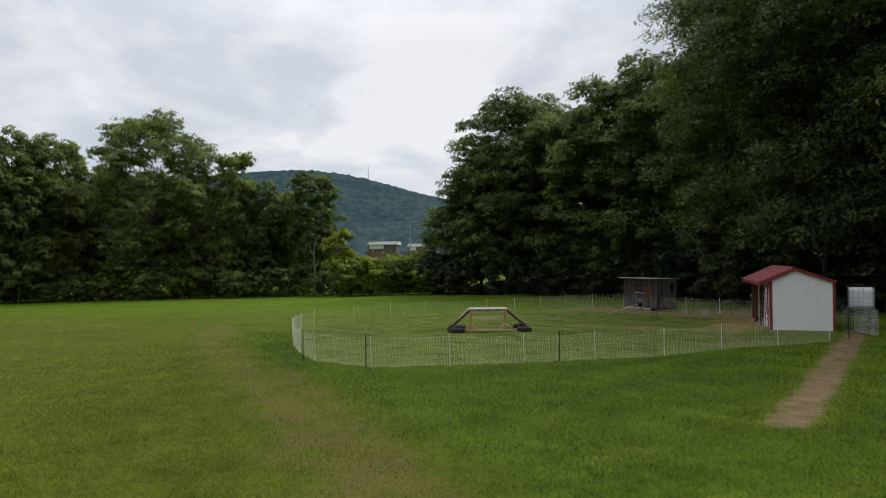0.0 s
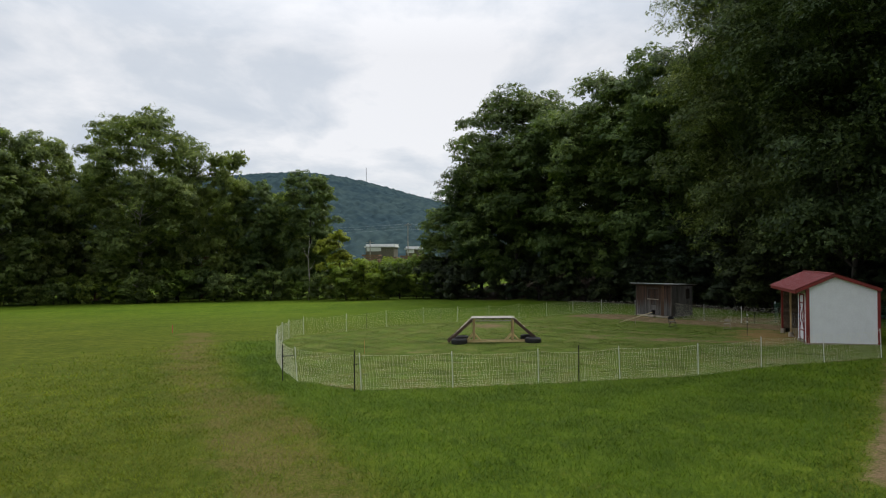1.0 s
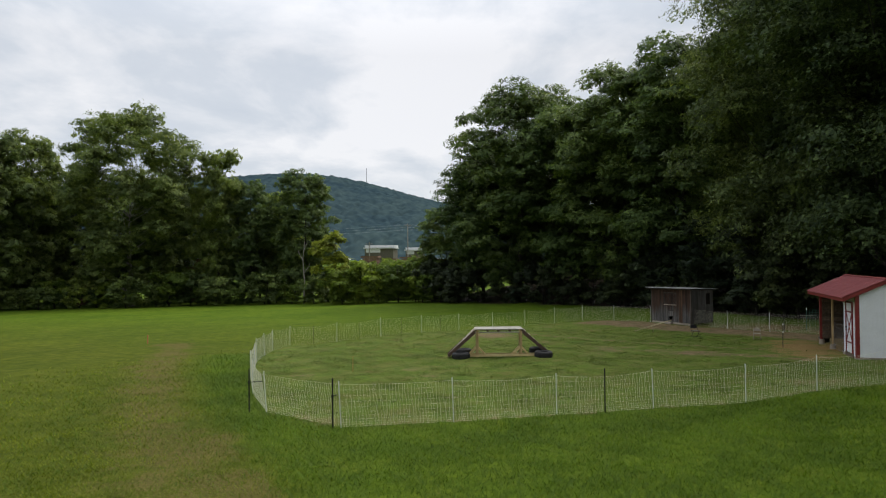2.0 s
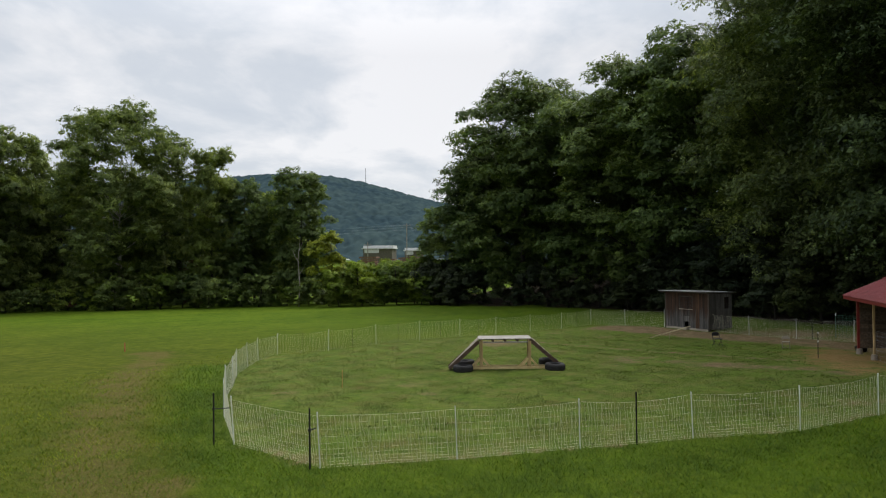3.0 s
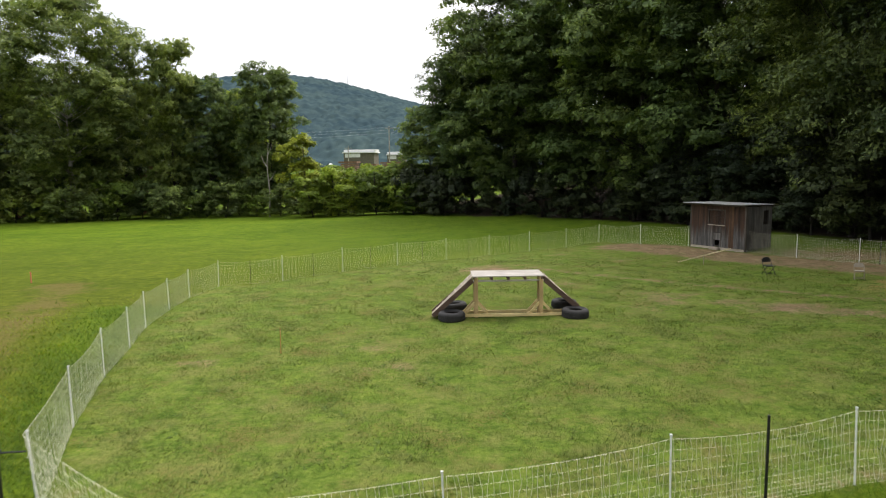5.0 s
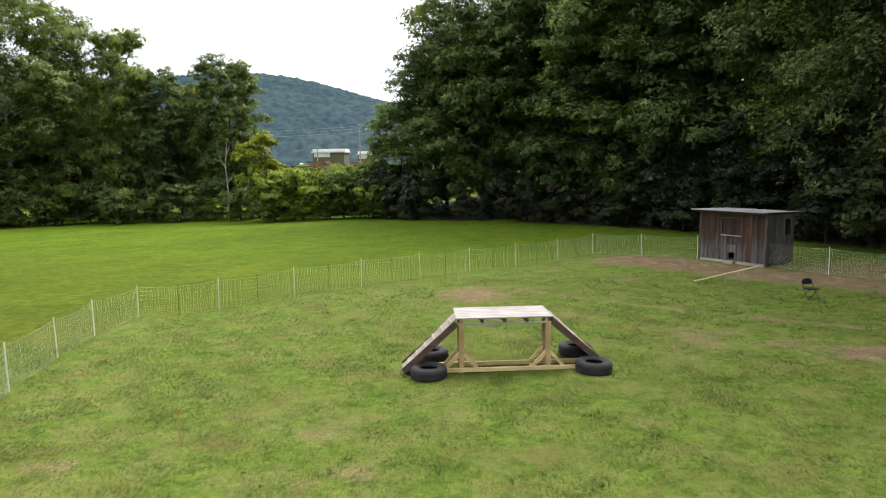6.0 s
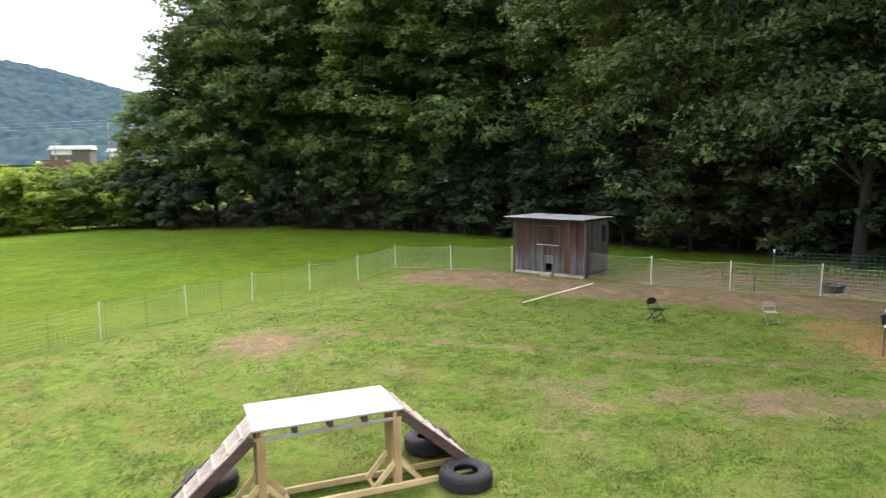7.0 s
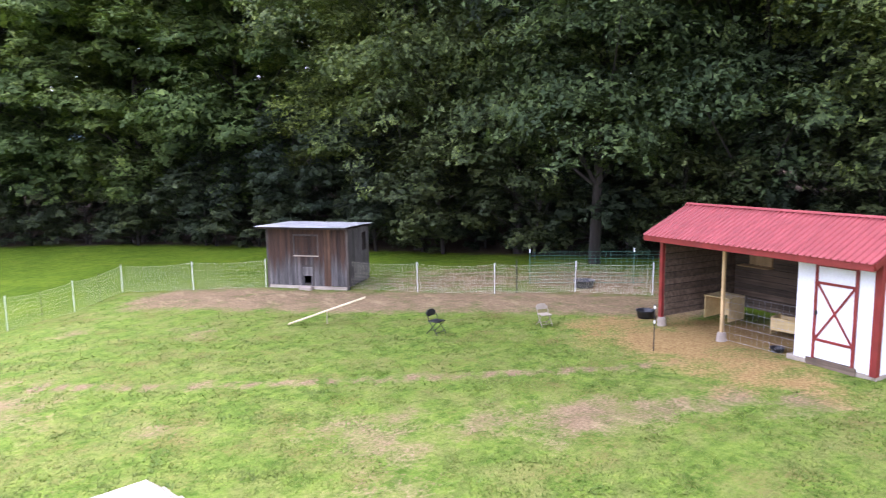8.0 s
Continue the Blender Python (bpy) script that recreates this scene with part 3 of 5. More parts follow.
def build_ground():
    def lines(lo, hi, step, far):
        mid_part = list(np.arange(lo, hi + step / 2, step))
        s, a, b = step, lo, hi
        before, after = [], []
        while a > -far or b < far:
            s *= 1.25
            a, b = a - s, b + s
            before.append(a)
            after.append(b)
        return np.array(before[::-1] + mid_part + after)

    xs, ys = lines(-24, 28, 0.35, 3500), lines(2, 68, 0.35, 3500)
    gx, gy = np.meshgrid(xs, ys)
    gz = rise(gx, gy)
    near = np.exp(-(((gx - 2) / 40) ** 2 + ((gy - 35) / 50) ** 2))
    rough = np.sin(gx * 1.9 + 1.3 * np.sin(gy * 0.7)) * np.sin(gy * 1.6 + np.sin(gx * 0.9)) + 0.6 * np.sin(gx * 4.1 + gy * 3.3)
    gz = gz + 0.014 * rough * near
    nx, ny = len(xs), len(ys)
    me = bpy.data.meshes.new("ground")
    idx = np.arange(nx * ny).reshape(ny, nx)
    quads = np.stack([idx[:-1, :-1], idx[:-1, 1:], idx[1:, 1:], idx[1:, :-1]], -1).reshape(-1, 4)
    me.vertices.add(nx * ny)
    me.vertices.foreach_set("co", np.stack([gx, gy, gz], -1).astype(np.float32).ravel())
    me.loops.add(len(quads) * 4)
    me.loops.foreach_set("vertex_index", quads.astype(np.int32).ravel())
    me.polygons.add(len(quads))
    me.polygons.foreach_set("loop_start", np.arange(0, len(quads) * 4, 4, dtype=np.int32))
    me.polygons.foreach_set("use_smooth", [True] * len(quads))
    for name, values in (("wear", wear_of(gx, gy)), ("lane", lane_of(gx, gy)), ("straw", straw_of(gx, gy)), ("lush", lush_of(gx, gy)), ("grazed", in_pen(gx, gy) * 1.0), ("litter", np.clip(wooded(gx, gy) / 2.5, 0, 1))):
        me.attributes.new(name, "FLOAT", "POINT").data.foreach_set("value", np.asarray(values, np.float32).ravel())
    me.materials.append(TURF)
    me.update()
    return tagged(new("ground", me), "grassy field with worn earth, straw and mown lane", "ground", kind="structure")


build_ground()

# ---- distance: wooded hill, mast, works buildings, utility poles ----


def crowns_over(x, y, cell, rng):
    """Height, 0 to 1, of rounded tree crowns set one beside another over a plan."""
    i, j = np.floor(x / cell).astype(int), np.floor(y / cell).astype(int)
    table = rng.uniform(0, 1, (64, 64, 3))
    best = np.zeros(np.shape(x))
    for di in (-1, 0, 1):
        for dj in (-1, 0, 1):
            t = table[(i + di) % 64, (j + dj) % 64]
            d = np.hypot(x - (i + di + t[..., 0]) * cell, y - (j + dj + t[..., 1]) * cell) / cell
            best = np.maximum(best, (0.6 + 0.4 * t[..., 2]) * np.sqrt(np.clip(1 - (d / 0.85) ** 2, 0, 1)))
    return best


def build_hill():
    """A long wooded ridge beyond the valley, its canopy of rounded crowns."""
    us = np.concatenate([np.linspace(-1500, -790, 30), np.linspace(-786, 230, 470), np.linspace(240, 1100, 40)])
    vs = np.linspace(0, 1, 115)
    n, k = len(us), len(vs)
    gu, gv = np.meshgrid(us, vs)
    crest = 125 + 24 * np.exp(-((gu + 330) / 170) ** 2) - 61 / (1 + np.exp(-(gu + 120) / 75)) + 12 * np.exp(-((gu + 620) / 130) ** 2)
    crest = crest + 40 / (1 + np.exp(-(gu - 330) / 90))
    height = crest * np.sin(gv * math.pi / 2) ** 1.15
    folds = 16 * np.sin(gu / 62 + 1.3 * np.sin(gv * 5)) * gv * (1 - gv) + 7 * np.sin(gu / 27 + gv * 6) * gv * (1 - gv)
    gy = 760 + 520 * gv + folds * 2.5
    rng = np.random.default_rng(5)
    canopy = 9.0 * crowns_over(gu, gy, 11.0, rng) + 4.5 * crowns_over(gu, gy, 6.0, rng)
    verts = np.stack([gu, gy, height + folds * 0.4 + canopy - 6.5 + 9.0 * np.clip(gv * 6, 0, 1)], -1).reshape(-1, 3)
    idx = np.arange(n * k).reshape(k, n)
    quads = np.stack([idx[:-1, :-1], idx[:-1, 1:], idx[1:, 1:], idx[1:, :-1]], -1).reshape(-1, 4)
    me = bpy.data.meshes.new("wooded_hill")
    me.from_pydata(verts.tolist(), [], quads.tolist())
    me.polygons.foreach_set("use_smooth", [True] * len(me.polygons))
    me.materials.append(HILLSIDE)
    return tagged(new("backdrop_hill", me), "distant hill covered in trees, blue haze painted into its green", "hill", kind="structure")


build_hill()


def build_mast():
    m = thing("radio_mast", "thin grey lattice radio mast on the hilltop", "mast", pose(-220, 1255, 116))
    part("tower", Shape().tube([(0, 0, 0), (0, 0, 52)], [0.8, 0.45], 5), GALVANISED, m)


build_mast()


def build_works(name, x, y, z, wide, deep, tall, roof_mat, label, turn=0):
    wall_mat = FAR_BRICK if name == "works_building" else FAR_TIMBER
    b = thing(name, label, "building", pose(x, y, z, 0, 0, turn))
    part("wall", Shape().box((0, 0, -6), (wide, deep, tall if name != "timber_stack" else 0.3)), wall_mat, b)
    if name == "timber_stack":
        for k in range(6):
            z = 0.3 + tall * k / 6
            part("plank_layer", Shape().box((0.3 * math.sin(k * 2.1), -0.3, z), (wide + 0.4 * math.sin(k * 1.3), deep, z + tall / 8)), FAR_TIMBER, b)
        return b
    part("roof", Shape().box((-0.4, -0.4, tall), (wide + 0.4, deep + 0.4, tall + 0.35)).box((-0.2, 1.0, tall + 0.35), (wide + 0.2, deep, tall + 1.1)), roof_mat, b)
    if roof_mat is FAR_WHITE:
        part("clerestory", Shape().box((0.4, -0.1, tall - 1.3), (wide * 0.55, 0.02, tall - 0.1)), FAR_WHITE, b, "pale upper wall")
    return b


# ---- trees ----


def envelope(rng, height, spread, base_at, lobes, foot=1.0, bough=1.0):
    """Centres and sizes of the leafy boughs that make up one crown."""
    out = []
    for k in range(lobes):
        u = (k + rng.uniform(0.1, 0.9)) / lobes
        z = base_at + (height - base_at) * min(0.97, max(0.03, 0.04 + 0.93 * u + rng.normal(0, 0.04)))
        f = (z - base_at) / (height - base_at)
        profile = max(0.2, 1 - abs((f - 0.48) / 0.56) ** 2.6) ** 0.5 * min(1.0, foot + (1 - foot) * f / 0.5)
        r = spread * profile * math.sqrt(rng.uniform(0.12, 1.0))
        a = k * 2.399963 + rng.uniform(-0.5, 0.5)
        size = bough * spread * rng.uniform(0.19, 0.36) * (0.72 + 0.35 * profile)
        out.append((np.array([r * math.cos(a), r * math.sin(a), z]), size))
    out.append((np.array([rng.uniform(-0.3, 0.3), 0, height - spread * 0.2]), spread * 0.3))
    return out


def leaf_cloud(rng, masses, count, size, full, sprays=22, skyward=0.45):
    """Leaves on rounded boughs: each bough is a lumpy dome of sprays, thin below, each spray a knot of leaves."""
    m = len(masses)
    centres, radii = np.array([c for c, _ in masses]), np.array([s for _, s in masses])
    push = rng.normal(size=(m, sprays, 3))
    push /= np.linalg.norm(push, axis=-1)[..., None]
    push[..., 2] = np.where(push[..., 2] < -0.35, -0.6 * push[..., 2], push[..., 2])
    push *= rng.uniform(0.62, 1.08, (m, sprays, 1))
    spray = centres[:, None] + push * radii[:, None, None] * np.array([1.1, 1.1, 0.55 + 0.35 * full])
    up = np.stack([push[..., 0] * 0.85, push[..., 1] * 0.85, skyward + 0.45 * push[..., 2]], -1)
    weights = (radii ** 2)[:, None] * rng.uniform(0.5, 1.5, (m, sprays))
    pick = rng.choice(m * sprays, count, p=(weights / weights.sum()).ravel())
    knot = np.repeat(radii, sprays)[pick] * 0.3
    way = rng.normal(size=(count, 3))
    way /= np.linalg.norm(way, axis=1)[:, None]
    way[:, 2] = np.where(way[:, 2] < -0.3, -way[:, 2] * 0.7, way[:, 2])
    reach = knot * np.clip(rng.normal(0.85, 0.22, count), 0.2, 1.5)
    spot = spray.reshape(-1, 3)[pick] + way * reach[:, None] * np.array([1.25, 1.25, 0.5 + 0.35 * full])
    out = up.reshape(-1, 3)[pick] * 0.9 + way * 0.6
    out /= np.linalg.norm(out, axis=1)[:, None]
    n = count
    normal = out * 0.9 + np.array([0, 0, 0.35]) + rng.normal(size=(n, 3)) * 0.45
    normal /= np.linalg.norm(normal, axis=1)[:, None]
    along = np.cross(normal, rng.normal(size=(n, 3)))
    along /= np.linalg.norm(along, axis=1)[:, None] + 1e-9
    across_leaf = np.cross(normal, along)
    ln = size * rng.uniform(0.65, 1.35, n)[:, None]
    wd = ln * rng.uniform(0.34, 0.5, n)[:, None]
    droop = np.array([0, 0, -0.16]) * ln
    tip = spot + along * ln * 0.6 + droop
    p1, p3 = spot - along * ln * 0.4 + across_leaf * wd, spot - along * ln * 0.4 - across_leaf * wd
    soft = out * 0.8 + np.array([0, 0, 0.25]) + normal * 0.3
    soft /= np.linalg.norm(soft, axis=1)[:, None]
    facing = np.einsum("ij,ij->i", np.cross(tip - p1, p3 - p1), soft) < 0
    p1[facing], p3[facing] = p3[facing].copy(), p1[facing].copy()
    return np.stack([p1, tip, p3], 1).reshape(-1, 3), np.repeat(soft, 3, 0)


def tree_meshes(seed, height, spread, base_at, lobes, leaves, leaf, trunk_r, leaf_mat, bark=None, foot=1.0, full=1.0, bough=1.0, sprays=22, skyward=0.45, leader=0.9):
    """Trunk with limbs, and crown, as two meshes of one kind of tree."""
    rng = np.random.default_rng(seed)
    masses = envelope(rng, height, spread, base_at, lobes, foot, bough)
    t = Shape()
    bend = rng.uniform(-0.5, 0.5, 2)
    spine = []
    for k in range(8):
        f = k / 7
        spine.append((bend[0] * math.sin(f * 2.5), bend[1] * math.sin(f * 2.1), f * height * leader - 0.3 * (k == 0)))
    t.tube(spine, [trunk_r * (1.25 - 0.25 * min(1, k * 2)) * (1 - 0.92 * k / 7) + 0.015 for k in range(8)], 8)
    for c, s in masses[:: max(1, len(masses) // 22)]:
        f = min(0.8 if leader > 0.8 else 0.93, max(0.12, (c[2] - s - 0.22 * math.hypot(c[0], c[1])) / (height * leader)))
        k = f * 7
        lo, hi = spine[int(k)], spine[min(7, int(k) + 1)]
        start = Vector(lo).lerp(Vector(hi), k - int(k))
        end = Vector(c)
        mid_point = start.lerp(end, 0.5) + Vector((0, 0, -0.06 * (end - start).length))
        r = trunk_r * (1 - 0.85 * f) * 0.42
        t.tube([start, mid_point, end], [r, r * 0.6, 0.02], 5, False)
    points, normals = leaf_cloud(rng, masses, leaves, leaf, full, sprays, skyward)
    crown = quads_mesh("crown", points, 3, leaf_mat, normals)
    return t.mesh("trunk", bark or BARK, True), crown


def plant(name, meshes, x, y, size, turn, label, category="tree", group="", tall=1.0):
    ob = thing(name, label, category, Matrix.LocRotScale((x, y, rise1(x, y) - 0.05), Euler((0, 0, turn)), (size, size, size * tall)), group)
    part("trunk", meshes[0], None, ob)
    part("crown", meshes[1], None, ob)
    return ob


NEAR = [tree_meshes(11 + k, 22, 6.0, 2.2, 70, 90000, 0.24, 0.16, LEAF, None, 0.62, 0.55, 1.3, 46, 0.5) for k in range(3)]
MIDDLE = [tree_meshes(31 + k, 20, 5.2, 1.2, 150, 36000, 0.48, 0.24, LEAF_FIELD, None, 1.0, 1.3, 0.82, 16, 0.15) for k in range(4)]
OPEN_CROWN = tree_meshes(53, 24, 7.6, 2.0, 150, 54000, 0.46, 0.42, LEAF_FIELD, PALE_BARK, 0.8, 1.25, 0.78, 18, 0.15, 0.5)
PALE_TREE = tree_meshes(61, 7.5, 2.3, 1.6, 16, 5000, 0.42, 0.1, LEAF_PALE)
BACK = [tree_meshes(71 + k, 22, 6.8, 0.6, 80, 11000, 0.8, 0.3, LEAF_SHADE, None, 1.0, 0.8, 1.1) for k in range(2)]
BUSH = [tree_meshes(81 + k, 3.4, 2.0, 0.05, 18, 3800, 0.36, 0.05, LEAF_BUSH) for k in range(3)]
SHADE_BUSH = [tree_meshes(91 + k, 3.6, 2.2, 0.05, 18, 3600, 0.34, 0.05, LEAF_SHADE) for k in range(2)]
FIELD_BUSH = [tree_meshes(95 + k, 3.6, 2.2, 0.05, 22, 3800, 0.36, 0.05, LEAF_FIELD) for k in range(2)]

MIDDLE_WOOD = [tree_meshes(41 + k, 20, 6.1, 1.6, 110, 46000, 0.42, 0.24, LEAF_EDGE, None, 0.45, 1.0, 0.92, 22, 0.35) for k in range(3)]
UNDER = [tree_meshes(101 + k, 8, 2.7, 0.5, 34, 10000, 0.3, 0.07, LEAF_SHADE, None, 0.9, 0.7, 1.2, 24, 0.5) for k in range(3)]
rng_place = np.random.default_rng(3)

# the wood's edge, from beyond the field to behind the red-roofed shed: x, y, height
for k, (x, y, tall) in enumerate([(-4.5, 107, 12), (0.5, 102, 17.5), (4.8, 96.5, 25), (11.0, 90, 22), (15.5, 84, 22.5), (20.0, 78, 23.5)]):
    me = MIDDLE_WOOD[k % 3]
    plant("woodland_tree", me, x, y, tall / 20 * 1.03, rng_place.uniform(0, 6.28), "tall leafy deciduous tree at the edge of the wood", group="trees of the wood's edge")
for k, (x, y, tall) in enumerate([(24.0, 71, 25), (23.5, 64.5, 28.5), (25.5, 59, 30), (25.0, 54, 31), (29.0, 49, 30), (30.5, 43, 30), (34.5, 37, 29), (36.5, 29, 28), (38, 21, 28)]):
    plant("woodland_tree", NEAR[k % 3], x, y, tall / 22 * 0.88, rng_place.uniform(0, 6.28), "tall dark leafy deciduous tree at the edge of the wood", group="trees of the wood's edge", tall=1.16)
for k, (x, y, tall) in enumerate([(2, 112, 20), (9, 104, 21), (16, 98, 21), (22, 92, 22), (27, 85, 23), (30, 77, 25), (31, 69, 28), (33, 62, 31), (36, 55, 31), (40, 48, 30), (43, 40, 30), (46, 30, 30),
                                  (37, 84, 16), (42, 74, 15), (44, 64, 14), (42, 57, 13), (49, 52, 13), (52, 40, 14)]):
    plant("background_tree", BACK[k % 2], x, y, tall / 22, rng_place.uniform(0, 6.28), "leafy tree deep in the dark wood", group="trees inside the wood")

# the tree line across the far end of the field
FAR_EYE = (2.02, 3.911)


def across(px, depth):
    """A place on the far side, by its bearing from the start of the walk."""
    s = (px - 784) / 1231
    return FAR_EYE[0] + depth * (-0.0695 + s * 0.9976), FAR_EYE[1] + depth * (0.9976 + s * 0.0695)


for k, (px, depth, tall, wide, me) in enumerate([(-150, 104, 24, 1.0, 0), (-60, 106, 25, 1.0, 1), (25, 105, 24.5, 1.0, 2), (98, 112, 25, 0.8, 3), (415, 113, 22, 0.72, 1), (468, 114, 17.5, 0.95, 2),
                                                (556, 112, 18.6, 0.95, 3), (330, 118, 19, 1.0, 0), (175, 119, 21, 1.0, 2), (510, 119, 16.5, 1.0, 1)]):
    x, y = across(px, depth)
    plant("field_tree", MIDDLE[me], x, y, tall / 20 * wide, rng_place.uniform(0, 6.28), "leafy deciduous tree across the field", group="trees across the field", tall=1.03 / wide)
x, y = across(272, 111)
plant("sycamore_tree", OPEN_CROWN, x, y, 28.4 / 24, 1.2, "tall open-crowned tree with pale limbs", group="trees across the field")
x, y = across(604, 103)
plant("pale_young_tree", PALE_TREE, x, y, 1.25, 0.4, "small pale yellow-green tree in the hedge", group="trees across the field")
for k, (px, depth, tall) in enumerate([(-60, 125, 19), (60, 126, 20), (150, 127, 18), (230, 128, 19), (320, 127, 17), (400, 128, 17), (480, 127, 14), (555, 127, 13)]):
    x, y = across(px, depth)
    plant("background_tree", BACK[k % 2], x, y, tall / 22, rng_place.uniform(0, 6.28), "leafy tree behind the tree line", group="trees behind the field")
for k in range(34):
    px = -60 + k * 25 + rng_place.uniform(-8, 8)
    gap = px > 605
    x, y = across(px, 106 + rng_place.uniform(-2, 3) - (4 if gap else 0))
    size = rng_place.uniform(0.6, 1.45) * (1.2 if gap else 1.0)
    plant("hedge_bush", (BUSH if gap or k % 4 == 0 else FIELD_BUSH)[k % 2], x, y, size, rng_place.uniform(0, 6.28), "dense leafy bush along the field's edge", "bush", "bushes of the field edge")
for k in range(9):
    x, y = across(610 + k * 17, 112 + rng_place.uniform(-2, 4))
    plant("hedge_bush", BUSH[k % 3], x, y, rng_place.uniform(1.1, 1.6), rng_place.uniform(0, 6.28), "tall bright green bush in the gap", "bush", "bushes of the field edge")
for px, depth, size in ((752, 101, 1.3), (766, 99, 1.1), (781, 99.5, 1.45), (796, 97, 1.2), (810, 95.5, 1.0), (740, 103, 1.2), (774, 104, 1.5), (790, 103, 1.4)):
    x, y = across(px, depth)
    plant("undergrowth_bush", (BUSH if px < 775 else SHADE_BUSH)[px % 2], x, y, size, rng_place.uniform(0, 6.28), "leafy undergrowth at the wood's foot", "bush", "undergrowth of the wood")
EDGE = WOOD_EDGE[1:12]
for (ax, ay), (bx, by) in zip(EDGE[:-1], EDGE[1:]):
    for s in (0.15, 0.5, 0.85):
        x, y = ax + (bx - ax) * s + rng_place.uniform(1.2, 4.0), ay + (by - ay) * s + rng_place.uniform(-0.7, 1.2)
        plant("undergrowth_bush", SHADE_BUSH[int(s * 10) % 2], x, y, rng_place.uniform(0.7, 1.3), rng_place.uniform(0, 6.28), "leafy undergrowth at the wood's foot", "bush", "undergrowth of the wood")

# gloom below the tall crowns is in these trees' leaf colour
for k, (x, y, tall) in enumerate([(14.5, 82.5, 6), (17.5, 77, 7), (20.3, 71.5, 8), (21.8, 66, 7.5), (23.2, 62, 9), (25.0, 57.6, 8), (27.0, 55.5, 9.5), (27.6, 51.0, 8), (30.0, 47.2, 9), (29.2, 44.0, 7.5), (31.6, 40.8, 9),
                                  (32.6, 36.6, 8), (34.0, 32.0, 9), (26.0, 62.5, 9), (31.0, 52.0, 9), (34.0, 45.0, 9)]):
    plant("understorey_tree", UNDER[k % 3], x, y, tall / 8, rng_place.uniform(0, 6.28), "small tree below the tall crowns, shade coloured into its leaves", group="understorey of the wood")

# works beyond the hedge
x, y = across(652, 235)
build_works("works_building", x, y, 2.4, 9.5, 7, 5.2, FAR_WHITE, "low brown works building with a pale metal roof", -4)
x, y = across(722, 250)
build_works("works_building", x, y, 1.6, 5.5, 7, 5.4, FAR_WHITE, "low brown works building with a pale metal roof", -4)
for px, wide, tall in ((648, 4.2, 3.3), (684, 3.4, 2.6), (714, 4.6, 3.0)):
    x, y = across(px, 190)
    build_works("timber_stack", x, y, 1.5, wide, 4, tall, FAR_TIMBER, "stack of red-brown sawn timber", -3)
x, y = across(172, 122)
build_works("works_shed", x, y, rise1(x, y), 4.6, 2.4, 5.4, FAR_WHITE, "red-brown shed with pale roof glimpsed behind the trees", 0)
x, y = across(352, 122)
build_works("works_shed", x, y, rise1(x, y), 3.6, 2.4, 7.2, FAR_WHITE, "tall red-brown shed with pale roof glimpsed behind the trees", 0)
for k in range(8):
    x, y = across(634 + k * 16, 165 + rng_place.uniform(-6, 6))
    plant("hedge_bush", BUSH[k % 3], x, y, rng_place.uniform(1.2, 1.5) if k in (1, 2, 3) else rng_place.uniform(1.5, 1.9), rng_place.uniform(0, 6.28), "tall green bush beyond the field before the works", "bush", "bushes before the works")


def build_pole(px, depth, top):
    x, y = across(px, depth)
    p = thing("utility_pole", "tall grey wooden utility pole with cross-arm", "pole", pose(x, y, rise1(x, y)))
    part("shaft", Shape().tube([(0, 0, -0.5), (0, 0, top)], [0.2, 0.13], 7), PALE_BARK, p)
    part("cross_arm", Shape().beam((-1.2, 0, top - 0.7), (1.2, 0, top - 0.7), 0.12, 0.14), PALE_BARK, p)
    return x, y, top + rise1(x, y)


ends = [build_pole(726, 238, 15.0), build_pole(660, 228, 9.0), build_pole(430, 270, 15.5), build_pole(900, 270, 15.5)]
for off in (-1.0, 0.0, 1.0):
    for a, b in ((2, 0), (0, 3)):
        (ax, ay, az), (bx, by, bz) = ends[a], ends[b]
        pts = [(ax + (bx - ax) * s, ay + off + (by - ay) * s, az - 1.2 + off * 0.9 + (bz - az) * s - 2.4 * s * (1 - s)) for s in np.linspace(0, 1, 9)]
        wire = new("power_line", Shape().tube(pts, 0.011, 4).mesh("power_line", GALVANISED))
        tagged(wire, "thin power line sagging between poles", "cable", "power lines")


def build_snag():
    x, y = across(556, 104)
    s = thing("dead_tree", "bare pale dead trunk in the hedge", "tree", pose(x, y, rise1(x, y)))
    part("trunk", Shape().tube([(0, 0, -0.2), (0.15, 0, 3.0), (-0.1, 0.1, 6.2), (0.2, 0.1, 9.0)], [0.1, 0.08, 0.05, 0.02], 7), PALE_BARK, s)
    for z, dx in ((4.2, 0.9), (6.0, -0.8), (7.4, 0.6)):
        part("limb", Shape().tube([(0, 0.05, z), (dx * 0.6, 0.1, z + 0.7), (dx, 0.2, z + 1.5)], [0.06, 0.04, 0.015], 5), PALE_BARK, s)


build_snag()

# ---- red-roofed run-in shed ----
SHED_AT = pose(16.0, 40.06, 0.15, 0, 0, 77.9) @ Matrix.Diagonal((0.972, 1.05, 1.012, 1))
LONG, DEEP, EAVE, RIDGE, RIDGE_Y = 6.05, -2.8, 2.43, 3.01, -1.08


